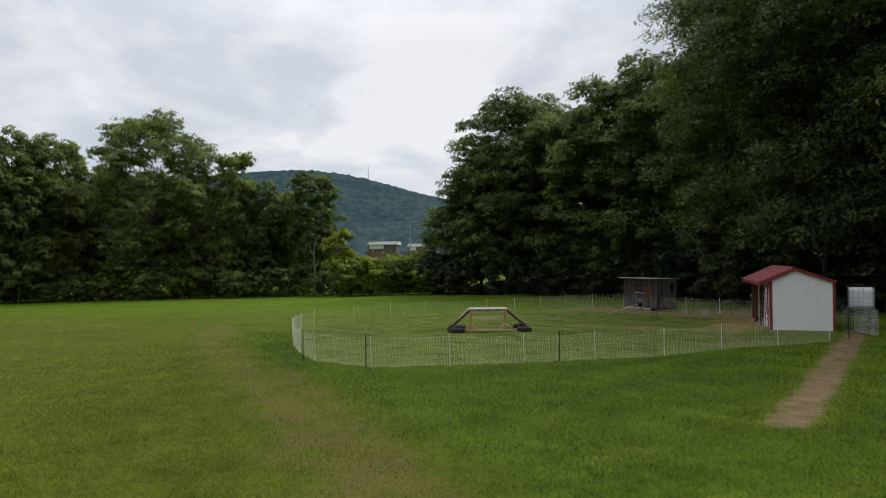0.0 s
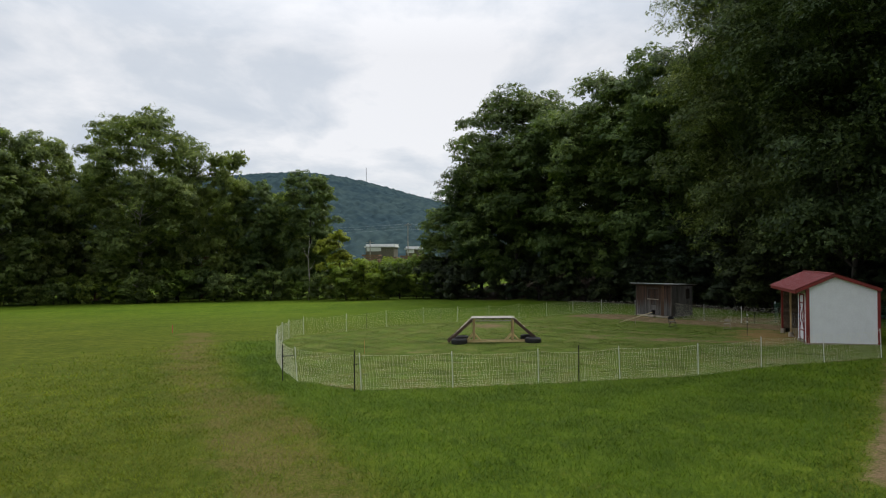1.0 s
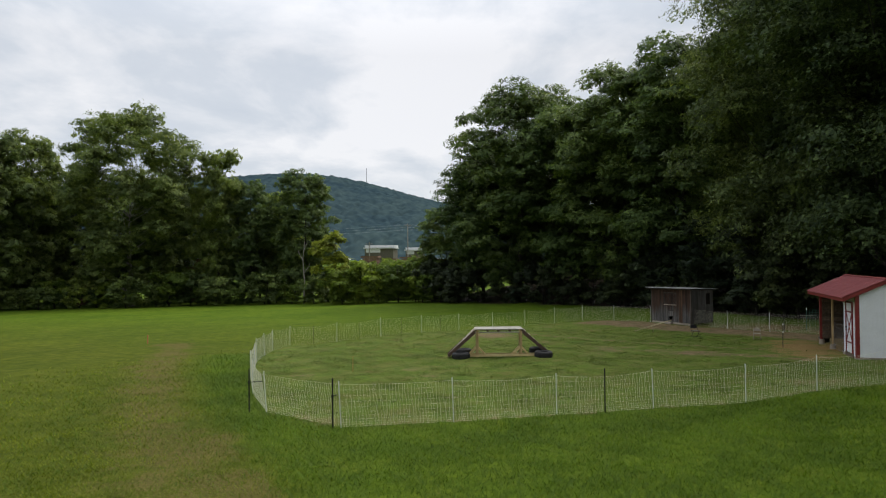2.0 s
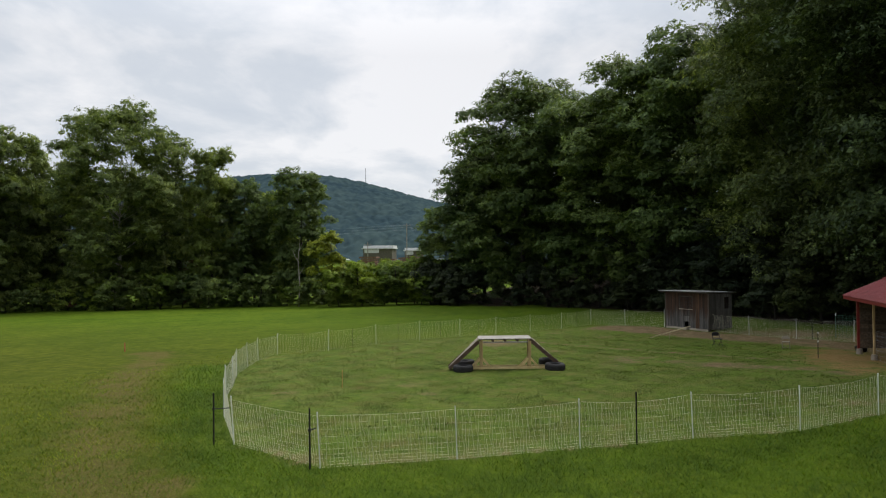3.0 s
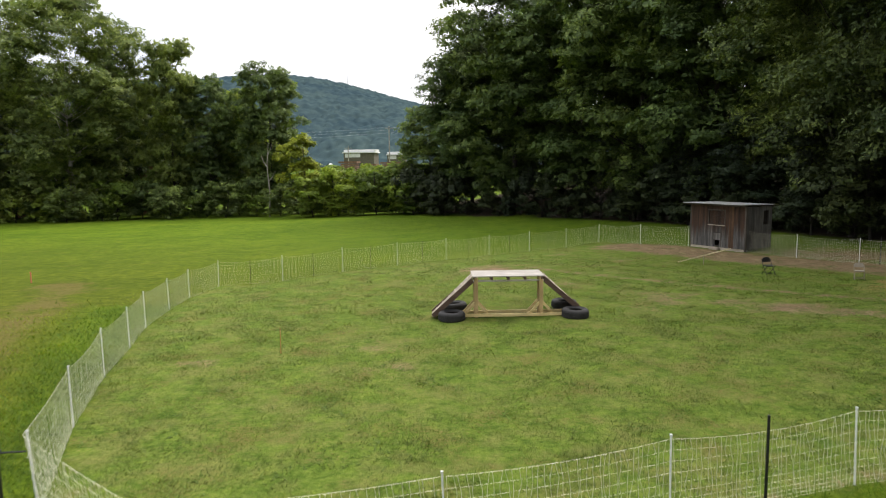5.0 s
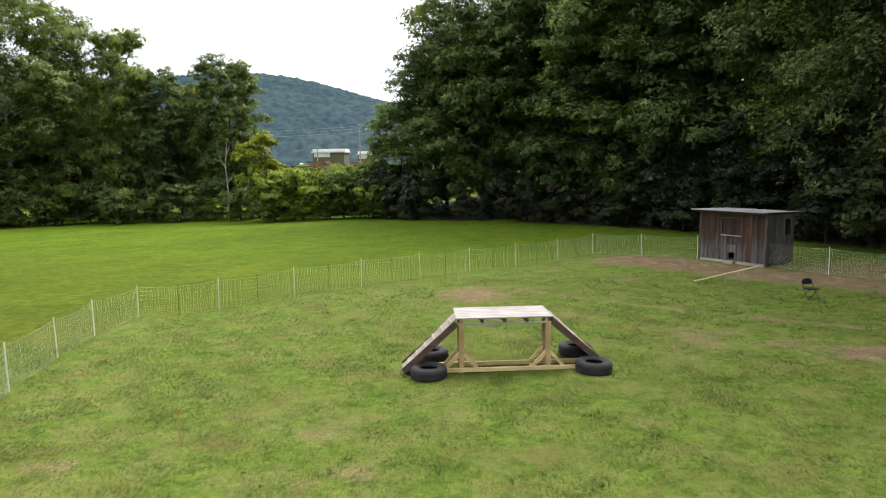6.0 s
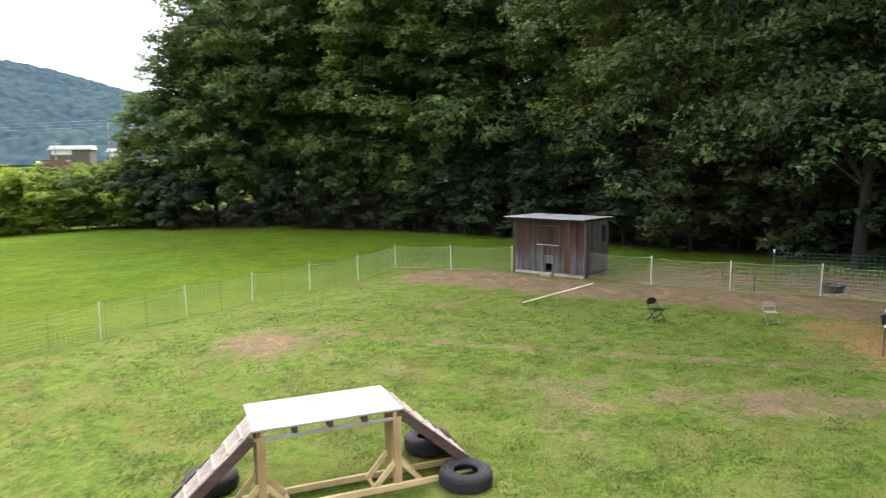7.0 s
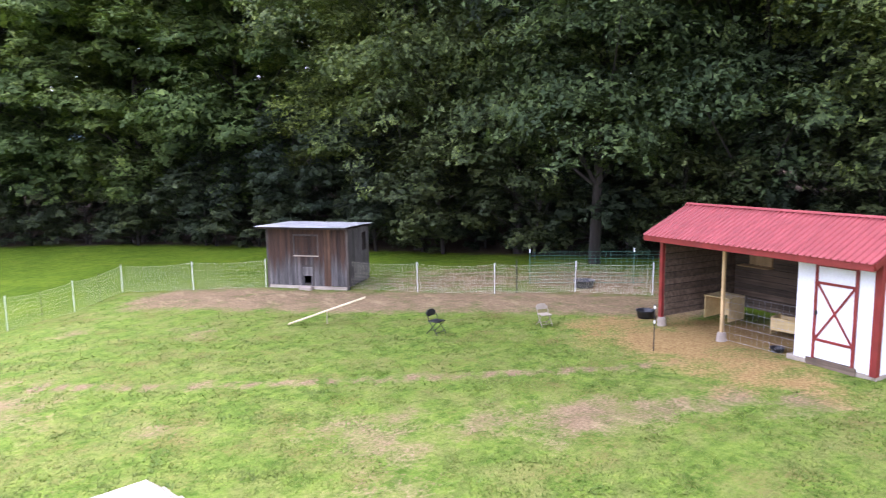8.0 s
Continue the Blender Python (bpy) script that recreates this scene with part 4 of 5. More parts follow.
def build_shed():
    shed = thing("run_in_shed", "white run-in shed with red metal roof and open stable bays", "shed", SHED_AT)
    # tack room and end walls in upright white boards
    step = 0.302

    def roof_z(y):
        return RIDGE + (y - RIDGE_Y) / (0.0 - RIDGE_Y) * (EAVE - RIDGE) if y > RIDGE_Y else EAVE + (y - DEEP) / (RIDGE_Y - DEEP) * (RIDGE - EAVE)

    n = 10
    for k in range(n):
        y1, y0 = -0.02 + DEEP * k / n, -0.02 + DEEP * (k + 1) / n + 0.002
        s = Shape()
        za, zb = roof_z(y1) - 0.03, roof_z(y0) - 0.03
        s.add([(-0.012, y0, 0.0), (0.03, y0, 0.0), (0.03, y1, 0.0), (-0.012, y1, 0.0), (-0.012, y0, zb), (0.03, y0, zb), (0.03, y1, za), (-0.012, y1, za)],
              [(3, 2, 1, 0), (4, 5, 6, 7), (0, 1, 5, 4), (2, 3, 7, 6), (1, 2, 6, 5), (3, 0, 4, 7)])
        part("siding_board", s, WHITE_PAINT, shed)
    part("end_wall_lining", Shape().box((0.032, DEEP + 0.05, 0.1), (0.08, -0.05, 2.3)), INNER_BOARD, shed)
    for x0, x1 in ((0.12, 0.448), (1.412, 1.86)):
        part("siding_board", Shape().box((x0, -0.045, 0.0), (x1, -0.003, EAVE), 0.004), WHITE_PAINT, shed)
    part("siding_board", Shape().box((0.45, -0.045, 2.142), (1.41, -0.004, EAVE), 0.004), WHITE_PAINT, shed)
    part("partition_wall", Shape().box((1.80, DEEP + 0.06, 0.06), (1.84, -0.05, 2.32)), INNER_BOARD, shed)
    # far wall and back wall of rough horizontal boards with gaps
    for k in range(13):
        z = 0.10 + k * 0.172
        part("wall_board", Shape().box((5.93, DEEP + 0.05, z), (5.965, -0.06, z + 0.152), 0.004), INNER_BOARD, shed)
        part("wall_board", Shape().box((1.86, DEEP + 0.05, z), (5.92, DEEP + 0.085, z + 0.152), 0.004), INNER_BOARD, shed)
    part("outer_back_wall", Shape().box((0.05, DEEP, 0.1), (LONG, DEEP + 0.03, EAVE)), OLD_BOARD, shed)
    part("outer_far_wall", Shape().box((LONG - 0.07, DEEP + 0.03, 0.1), (LONG, -0.09, EAVE)), OLD_BOARD, shed)
    # posts and trim
    part("corner_post", Shape().box((5.95, -0.085, 0.02), (6.06, 0.03, EAVE), 0.006), RED_TRIM, shed, "red painted corner post")
    part("middle_post", Shape().box((3.9, -0.09, 0.06), (3.975, -0.015, EAVE), 0.006), POST_WOOD, shed, "bare wooden post")
    for x in (3.935, 6.0):
        part("footing", Shape().lathe([(0.0, 0.08), (0.1, 0.07), (0.12, 0.0), (0.125, -0.2), (0.0, -0.2)], 14), CONCRETE, shed, "round concrete footing", at=pose(x, -0.05, 0))
    part("corner_board", Shape().box((-0.03, -0.11, -0.02), (0.12, 0.02, EAVE), 0.005), RED_TRIM, shed)
    part("corner_board", Shape().box((-0.035, DEEP - 0.02, -0.02), (0.08, DEEP + 0.1, EAVE), 0.005), RED_TRIM, shed)
    part("fascia_board", Shape().box((-0.12, 0.43, EAVE - 0.24), (LONG + 0.16, 0.47, EAVE - 0.08), 0.004), RED_TRIM, shed)
    for x in (-0.13, LONG + 0.13):
        s = Shape()
        for (ya, za), (yb, zb) in (((0.46, EAVE - 0.16), (RIDGE_Y, RIDGE + 0.0)), ((RIDGE_Y, RIDGE + 0.0), (DEEP - 0.05, EAVE - 0.07))):
            s.beam((x, ya, za), (x, yb, zb), 0.035, 0.13)
        part("barge_board", s, RED_TRIM, shed)
    part("header_beam", Shape().box((1.86, -0.1, EAVE - 0.17), (5.95, -0.03, EAVE - 0.02), 0.005), POST_WOOD, shed)
    # blocks under the tack room
    for x in (0.05, 0.75, 1.55):
        part("foundation_block", Shape().box((x, -0.4, -0.3), (x + 0.5, 0.0, -0.005), 0.012), CONCRETE, shed)
    part("sill_beam", Shape().box((0.4, -0.08, -0.12), (1.55, 0.03, 0.06), 0.006), INNER_BOARD, shed)
    for k in range(4):
        part("foundation_block", Shape().box((-0.03, DEEP + 0.04 + k * 0.69, -0.3), (0.2, DEEP + 0.72 + k * 0.69, -0.005), 0.012), CONCRETE, shed)
    # door with red rails and a cross
    door = part("door", Shape().box((0.50, -0.02, 0.08), (1.38, 0.012, 2.10), 0.003), WHITE_PAINT, shed, "white door with red cross bracing")
    for x in (0.45, 1.35):
        part("door_stile", Shape().box((x, -0.01, 0.065), (x + 0.06, 0.045, 2.14), 0.004), RED_TRIM, door)
    part("door_rail", Shape().box((0.51, 0.0, 2.085), (1.35, 0.045, 2.14), 0.004), RED_TRIM, door)
    part("door_rail", Shape().box((0.51, 0.0, 1.70), (1.35, 0.04, 1.755), 0.004), RED_TRIM, door)
    part("door_rail", Shape().box((0.51, 0.0, 0.46), (1.35, 0.04, 0.515), 0.004), RED_TRIM, door)
    part("door_brace", Shape().beam((0.52, 0.022, 0.51), (1.345, 0.022, 1.705), 0.02, 0.05), RED_TRIM, door)
    part("door_brace", Shape().beam((0.52, 0.026, 1.705), (1.345, 0.026, 0.51), 0.02, 0.05), RED_TRIM, door)
    part("door_latch", Shape().box((1.33, 0.01, 1.02), (1.375, 0.06, 1.12), 0.008), BLACK_METAL, door, "small black latch")
    s = Shape()
    for side in (1, -1):
        lean = (RIDGE - EAVE) / (-RIDGE_Y if side > 0 else RIDGE_Y - DEEP)
        s.add([(-0.17, RIDGE_Y, RIDGE + 0.12), (LONG + 0.17, RIDGE_Y, RIDGE + 0.12), (LONG + 0.17, RIDGE_Y + side * 0.09, RIDGE + 0.12 - lean * 0.09), (-0.17, RIDGE_Y + side * 0.09, RIDGE + 0.12 - lean * 0.09)],
              [(0, 1, 2, 3) if side < 0 else (3, 2, 1, 0)])
    roof = part("roof", s, RED_ROOF, shed, "red ribbed metal roof with a ridge cap")
    # ribbed red sheets, one by one
    sheets = 7
    wide = (LONG + 0.3) / sheets
    for k in range(sheets):
        x0 = -0.15 + k * wide
        for (ya, za), (yb, zb) in (((0.50, EAVE - 0.09), (RIDGE_Y, RIDGE + 0.065)), ((RIDGE_Y, RIDGE + 0.065), (DEEP - 0.07, EAVE - 0.01))):
            s = Shape()
            outline = []
            for j in range(6):
                r = x0 + wide * j / 6
                outline += [(r, 0.036), (r + 0.022, 0.036), (r + 0.042, 0.0), (r + wide / 6 - 0.016, 0.0)]
            outline.append((x0 + wide - 0.002, 0.03))
            m = len(outline)
            pts = [(x, ya, za + h) for x, h in outline] + [(x, yb, zb + h) for x, h in outline] + [(x, ya, za + h - 0.012) for x, h in outline] + [(x, yb, zb + h - 0.012) for x, h in outline]
            faces = []
            for j in range(m - 1):
                faces += [(j, j + 1, m + j + 1, m + j), (2 * m + j + 1, 2 * m + j, 3 * m + j, 3 * m + j + 1), (j + 1, j, 2 * m + j, 2 * m + j + 1)]
            part("roof_sheet", s.add(pts, faces), RED_ROOF, roof)
    for k in range(7):
        x = 0.1 + k * 0.97
        part("rafter", Shape().beam((x, 0.42, EAVE - 0.20), (x, RIDGE_Y, RIDGE - 0.02), 0.04, 0.13).beam((x, RIDGE_Y, RIDGE - 0.02), (x, DEEP + 0.05, EAVE - 0.09), 0.04, 0.13), INNER_BOARD, shed)
    # shelf and pale board high on the far wall
    part("hanging_board", Shape().box((4.6, DEEP + 0.09, 1.32), (5.6, DEEP + 0.4, 1.35), 0.004).box((4.65, DEEP + 0.09, 1.36), (5.4, DEEP + 0.12, 1.9), 0.004), POST_WOOD, shed)
    part("rail_board", Shape().box((2.1, DEEP + 0.09, 1.45), (3.3, DEEP + 0.12, 1.53), 0.004), PALE_DECK, shed)
    return shed


build_shed()


def in_shed(x, y, z, turn=0):
    return SHED_AT @ pose(x, y, z, 0, 0, turn)


def build_feed_box():
    b = thing("feed_box", "low yellow-brown wooden feed box inside the shed", "box", in_shed(3.0, -1.6, -0.05, 8))
    for y in (-0.2, 0.2):
        part("side_board", Shape().box((-0.55, y - 0.015, 0.1), (0.55, y + 0.015, 0.42), 0.004), NEW_WOOD, b)
    for x in (-0.55, 0.55):
        part("end_board", Shape().box((x - 0.015, -0.22, 0.0), (x + 0.015, 0.22, 0.45), 0.004), NEW_WOOD, b)
    part("bottom_board", Shape().box((-0.54, -0.19, 0.1), (0.54, 0.19, 0.13)), NEW_WOOD, b)


def build_hay_rack():
    b = thing("kidding_box", "open yellow-brown plywood box inside the shed", "box", in_shed(5.35, -1.7, -0.06, 6))
    for x in (-0.38, 0.38):
        part("side_board", Shape().box((x - 0.015, -0.35, 0.0), (x + 0.015, 0.35, 0.62), 0.004), NEW_WOOD, b)
    part("top_board", Shape().box((-0.4, -0.37, 0.62), (0.4, 0.37, 0.65), 0.004), NEW_WOOD, b)
    part("back_board", Shape().box((-0.36, -0.37, 0.0), (0.36, -0.34, 0.62)), NEW_WOOD, b)


def build_wire_panel(name, a, b, tall, rows, columns, mat, label, wire=0.004, upright=1.0):
    """A stiff welded-wire panel between two places on the ground."""
    (ax, ay), (bx, by) = a, b
    za, zb = rise1(ax, ay), rise1(bx, by)
    p = thing(name, label, "fence panel", pose(ax, ay, za))
    d = Vector((bx - ax, by - ay, zb - za))
    for k in range(rows + 1):
        z = 0.05 + (tall - 0.05) * k / rows
        part("long_wire", Shape().tube([(0, 0, z), (d.x, d.y, d.z + z)], wire, 4), mat, p)
    for k in range(columns + 1):
        f = k / columns
        part("upright_wire", Shape().tube([(d.x * f, d.y * f, d.z * f + 0.03), (d.x * f, d.y * f, d.z * f + tall)], wire * upright, 4), mat, p)
    return p


build_feed_box()
build_hay_rack()
pa, pb = in_shed(3.86, -0.06, 0).translation, in_shed(1.9, -0.06, 0).translation
build_wire_panel("stall_panel", (pa.x, pa.y), (pb.x, pb.y), 1.2, 6, 12, GALVANISED, "galvanised welded-wire panel across a stable bay", 0.0024, 0.5)


def build_tub(x, y, r, tall, label):
    t = thing("feed_tub", label, "tub", pose(x, y, rise1(x, y)), "black tubs")
    part("bowl", Shape().lathe([(0.0, 0.0), (r * 0.85, 0.0), (r, tall * 0.9), (r * 1.06, tall), (r * 0.97, tall), (r * 0.9, tall * 0.85), (r * 0.78, 0.04), (0.0, 0.04)], 24), BLACK_PLASTIC, t, smooth=True)
    part("rim", Shape().lathe([(r * 1.0, tall - 0.02), (r * 1.09, tall - 0.02), (r * 1.09, tall + 0.012), (r * 1.0, tall + 0.012)], 24), BLACK_PLASTIC, t)


build_tub(17.78, 46.6, 0.25, 0.22, "round black rubber water tub on trodden straw")
build_tub(16.75, 42.35, 0.15, 0.11, "small black rubber feed pan on trodden straw")
build_tub(20.4, 50.9, 0.36, 0.26, "wide black tub beyond the net fence")

# ---- weathered board coop ----
COOP_AT = pose(12.5, 59.8, -0.23, 0, 0, -55.6) @ Matrix.Diagonal((0.965, 0.985, 0.97, 1))
COOP_W, COOP_D, COOP_H = 3.4, 2.15, 2.42


def build_coop():
    coop = thing("chicken_coop", "small weathered board coop with a flat metal roof", "coop", COOP_AT)
    rng = np.random.default_rng(8)
    n = 24
    w = COOP_W / n
    hole = (1.53, 1.89)
    for k in range(n):
        x0, x1 = k * w + 0.004, (k + 1) * w - 0.004
        xc = (x0 + x1) / 2
        top, low = COOP_H - 0.06, 0.1 + rng.uniform(-0.02, 0.02)
        out = rng.uniform(0.0, 0.012)
        spans = [(low, top)]
        if 1.15 < xc < 2.18:
            spans = [(low, 1.28), (2.10, top)]
        if hole[0] < xc < hole[1]:
            spans = [(0.88, 1.28), (2.10, top)]
        for a, b in spans:
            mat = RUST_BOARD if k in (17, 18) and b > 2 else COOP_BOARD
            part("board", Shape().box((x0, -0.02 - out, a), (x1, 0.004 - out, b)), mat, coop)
    for side_x, inward in ((COOP_W, 1), (0.0, -1)):
        for k in range(15):
            y0, y1 = k * COOP_D / 15 + 0.004, (k + 1) * COOP_D / 15 - 0.004
            yc = (y0 + y1) / 2
            spans = [(0.1, COOP_H - 0.07 - 0.03 * yc)]
            if inward > 0 and 1.5 < yc < 1.85:
                spans = [(0.1, 1.34), (2.08, COOP_H - 0.07 - 0.03 * yc)]
            for a, b in spans:
                part("board", Shape().box((side_x - 0.012, y0, a), (side_x + 0.012, y1, b)), SILVER_BOARD, coop)
    part("back_wall", Shape().box((0.02, COOP_D - 0.02, 0.1), (COOP_W - 0.02, COOP_D, COOP_H - 0.12)), OLD_BOARD, coop)
    part("floor_deck", Shape().box((0.02, 0.02, 0.14), (COOP_W - 0.02, COOP_D - 0.03, 0.18)), OLD_BOARD, coop)
    for x in (0.0, COOP_W):
        part("corner_post", Shape().box((x - 0.045, -0.05, -0.2), (x + 0.045, 0.04, COOP_H - 0.05), 0.005), OLD_BOARD, coop, "pale grey corner post")
    part("base_board", Shape().box((0.05, -0.065, -0.1), (COOP_W - 0.05, -0.035, 0.11), 0.005), RAMP_TOP, coop, "pale board along the foot")
    window = part("window", Shape().box((1.12, -0.055, 1.26), (2.2, -0.035, 1.31), 0.004), RAMP_TOP, coop, "shuttered window with wire mesh over a pale rail")
    part("window_rail", Shape().box((1.12, -0.05, 2.07), (2.2, -0.035, 2.13), 0.004), OLD_BOARD, window)
    for x in (1.13, 2.15):
        part("window_stile", Shape().box((x, -0.05, 1.33), (x + 0.05, -0.035, 2.07), 0.004), OLD_BOARD, window)
    for x in (1.92, 2.19):
        part("door_stile", Shape().box((x, -0.05, 0.5 if x > 2 else 0.12), (x + 0.045, -0.036, 1.26), 0.004), OLD_BOARD, coop)
    part("hatch_board", Shape().box((1.5, -0.045, 0.5), (1.92, -0.022, 0.9), 0.004), SILVER_BOARD, coop, "grey sliding hatch, half raised")
    part("hole_lintel", Shape().box((1.48, -0.055, 0.86), (1.92, -0.035, 0.93), 0.004), OLD_BOARD, coop)
    for k in range(7):
        part("shutter_board", Shape().box((1.16 + k * 0.145, 0.02, 1.2), (1.30 + k * 0.145, 0.04, 2.12)), COOP_BOARD, window)
    wire = Shape()
    for k in range(15):
        wire.tube([(1.18 + k * 0.07, -0.028, 1.33), (1.18 + k * 0.07, -0.028, 2.07)], 0.0025, 3)
    for k in range(9):
        wire.tube([(1.15, -0.028, 1.37 + k * 0.085), (2.17, -0.028, 1.37 + k * 0.085)], 0.0025, 3)
    part("wire_mesh", wire, BLACK_METAL, window)
    # roof of corrugated sheets
    for k in range(4):
        x0 = -0.3 + k * 0.955
        s = Shape()
        m = 15
        pts = []
        for h in (0.0, -0.012):
            for y in (-0.42, COOP_D + 0.4):
                for j in range(m):
                    pts.append((x0 + 0.96 * j / (m - 1), y, COOP_H + 0.03 + 0.012 * math.cos(j * math.pi) + h - 0.03 * (y + 0.42)))
        faces = []
        for j in range(m - 1):
            faces += [(j, j + 1, m + j + 1, m + j), (2 * m + j + 1, 2 * m + j, 3 * m + j, 3 * m + j + 1), (j + 1, j, 2 * m + j, 2 * m + j + 1), (m + j, m + j + 1, 3 * m + j + 1, 3 * m + j)]
        part("roof_sheet", s.add(pts, faces), GREY_ROOF, coop)
    for y in (-0.2, 0.9, COOP_D + 0.1):
        part("roof_batten", Shape().beam((-0.3, y, COOP_H - 0.04 - 0.03 * (y + 0.42)), (COOP_W + 0.08, y, COOP_H - 0.04 - 0.03 * (y + 0.42)), 0.08, 0.07), OLD_BOARD, coop)
    return coop


build_coop()
step_at = COOP_AT @ pose(1.72, -0.24, 0.0)
sx, sy = step_at.translation.x, step_at.translation.y
stone = new("coop_step", Shape().box((-0.25, -0.15, -0.1), (0.25, 0.15, 0.14), 0.04).mesh("coop_step", CONCRETE))
stone.matrix_world = pose(sx, sy, rise1(sx, sy), 0, 0, -52)
tagged(stone, "pale tan block as a step below the coop's hole", "step")

# ---- climbing platform for the goats ----


def build_climbing_frame():
    at = pose(0.845, 42.1, rise1(1.9, 42.2) + 0.01, 0, 0, 3.6)
    f = thing("climbing_platform", "wooden climbing platform with two ramps and pale deck", "platform", at)
    top = 1.22
    x0, x1, y0, y1 = -0.10, 2.02, -0.06, 1.07
    n = 7
    for k in range(n):
        a = y0 + (y1 - y0) * k / n
        part("deck_board", Shape().box((x0, a + 0.003, top - 0.03), (x1, a + (y1 - y0) / n - 0.003, top), 0.004), PALE_DECK, f)
    for y in (y0 + 0.02, y1 - 0.06):
        part("rim_joist", Shape().box((x0 + 0.02, y, top - 0.17), (x1 - 0.02, y + 0.04, top - 0.12), 0.004), PALE_DECK, f)
    for k in range(5):
        x = x0 + 0.04 + k * (x1 - x0 - 0.14) / 4
        part("joist", Shape().box((x, y0 + 0.01, top - 0.12), (x + 0.07, y1 - 0.01, top - 0.032), 0.005), RAMP_SIDE, f)
    for x in (0.0, 1.93):
        for y in (0.0, 0.38):
            part("post", Shape().box((x - 0.05, y - 0.05, -0.03), (x + 0.06, y + 0.06, top - 0.04), 0.006), POST_WOOD, f)
            for side in (-1, 1):
                part("brace", Shape().beam((x + side * 0.04, y - 0.02, 0.42), (x + side * 0.36, y - 0.02, 0.06), 0.05, 0.075), NEW_WOOD, f)
    for y in (-0.05, 0.44):
        part("sill", Shape().beam((-1.1, y, 0.05), (3.1, y, 0.05), 0.06, 0.09), NEW_WOOD, f)
    for x in (-0.36, 0.36, 1.6, 2.3):
        part("foot_beam", Shape().beam((x, -0.06, 0.03), (x, 0.48, 0.03), 0.05, 0.06), NEW_WOOD, f)
    for side in (-1, 1):
        head = Vector((x0 if side < 0 else x1, 0, top - 0.02))
        foot = Vector((x0 - 1.2 if side < 0 else x1 + 1.24, 0, 0.03))
        ya, yb = (y0 + 0.02, y1 - 0.5) if side < 0 else (y0 + 0.06, y1 - 0.06)
        for k in range(5):
            a = ya + (yb - ya) * (k + 0.5) / 5
            part("ramp_board", Shape().beam((head.x, a, head.z), (foot.x, a, foot.z), (yb - ya) / 5 - 0.01, 0.035), RAMP_TOP, f)
        for y in (ya + 0.01, yb - 0.03):
            part("ramp_stringer", Shape().beam((head.x, y, head.z - 0.1), (foot.x - side * 0.02, y, foot.z + 0.02), 0.045, 0.14), RAMP_SIDE, f)
        for k in range(6):
            p = head.lerp(foot, (k + 0.6) / 6.4)
            lift = Vector((side * 0.7, 0, 0.72)) * 0.028
            part("cleat", Shape().beam(p + lift + Vector((0, ya + 0.05, 0)), p + lift + Vector((0, yb - 0.05, 0)), 0.035, 0.02), RAMP_TOP, f)
    return f


build_climbing_frame()


def build_tyre():
    t = thing("truck_tyre", "worn black truck tyre lying flat in the grass", "tyre", pose(0, 0, 0), "tyres round the platform")
    outline = []
    R, r, h = 0.39, 0.18, 0.265
    for a, z in ((r + 0.015, 0.02), (r + 0.09, -0.004), (R - 0.05, 0.0), (R - 0.012, 0.03), (R, 0.07), (R, h - 0.07), (R - 0.012, h - 0.03), (R - 0.05, h), (r + 0.09, h + 0.004), (r + 0.015, h - 0.02), (r, h - 0.05),
                 (r + 0.03, h - 0.075), (R - 0.06, h - 0.07), (R - 0.035, h / 2), (R - 0.06, 0.07), (r + 0.03, 0.075), (r, 0.05)):
        outline.append((a, z))
    casing = part("casing", Shape().lathe(outline, 40), RUBBER, t, smooth=True)
    tread = Shape()
    for k in range(44):
        a = 2 * math.pi * k / 44
        m = Matrix.Rotation(a, 4, "Z")
        for z0, z1 in ((0.055, 0.115), (0.135, 0.195)):
            tread.box((R - 0.004, -0.017, z0), (R + 0.010, 0.017, z1), 0, m @ Matrix.Rotation(0.03 if z0 < 0.1 else -0.03, 4, "Z"))
    part("tread", tread, RUBBER, casing)
    ring = Shape()
    for rr in (r + 0.06, r + 0.12):
        ring.lathe([(rr, h), (rr + 0.01, h + 0.009), (rr + 0.02, h)], 36)
    part("sidewall_rib", ring, RUBBER, casing)
    return t


tyre = build_tyre()
spots = [(0.13, 41.83, 3, 0), (3.75, 42.0, 40, 2), (0.17, 43.27, 75, -3), (3.6, 43.42, 110, 2)]
for k, (x, y, turn, tip) in enumerate(spots):
    m = pose(x, y, rise1(x, y) - 0.01, tip, 0, turn)
    if k == 0:
        tyre.matrix_world = m
    else:
        copy_thing(tyre, m)

# ---- chairs, plank, stakes ----


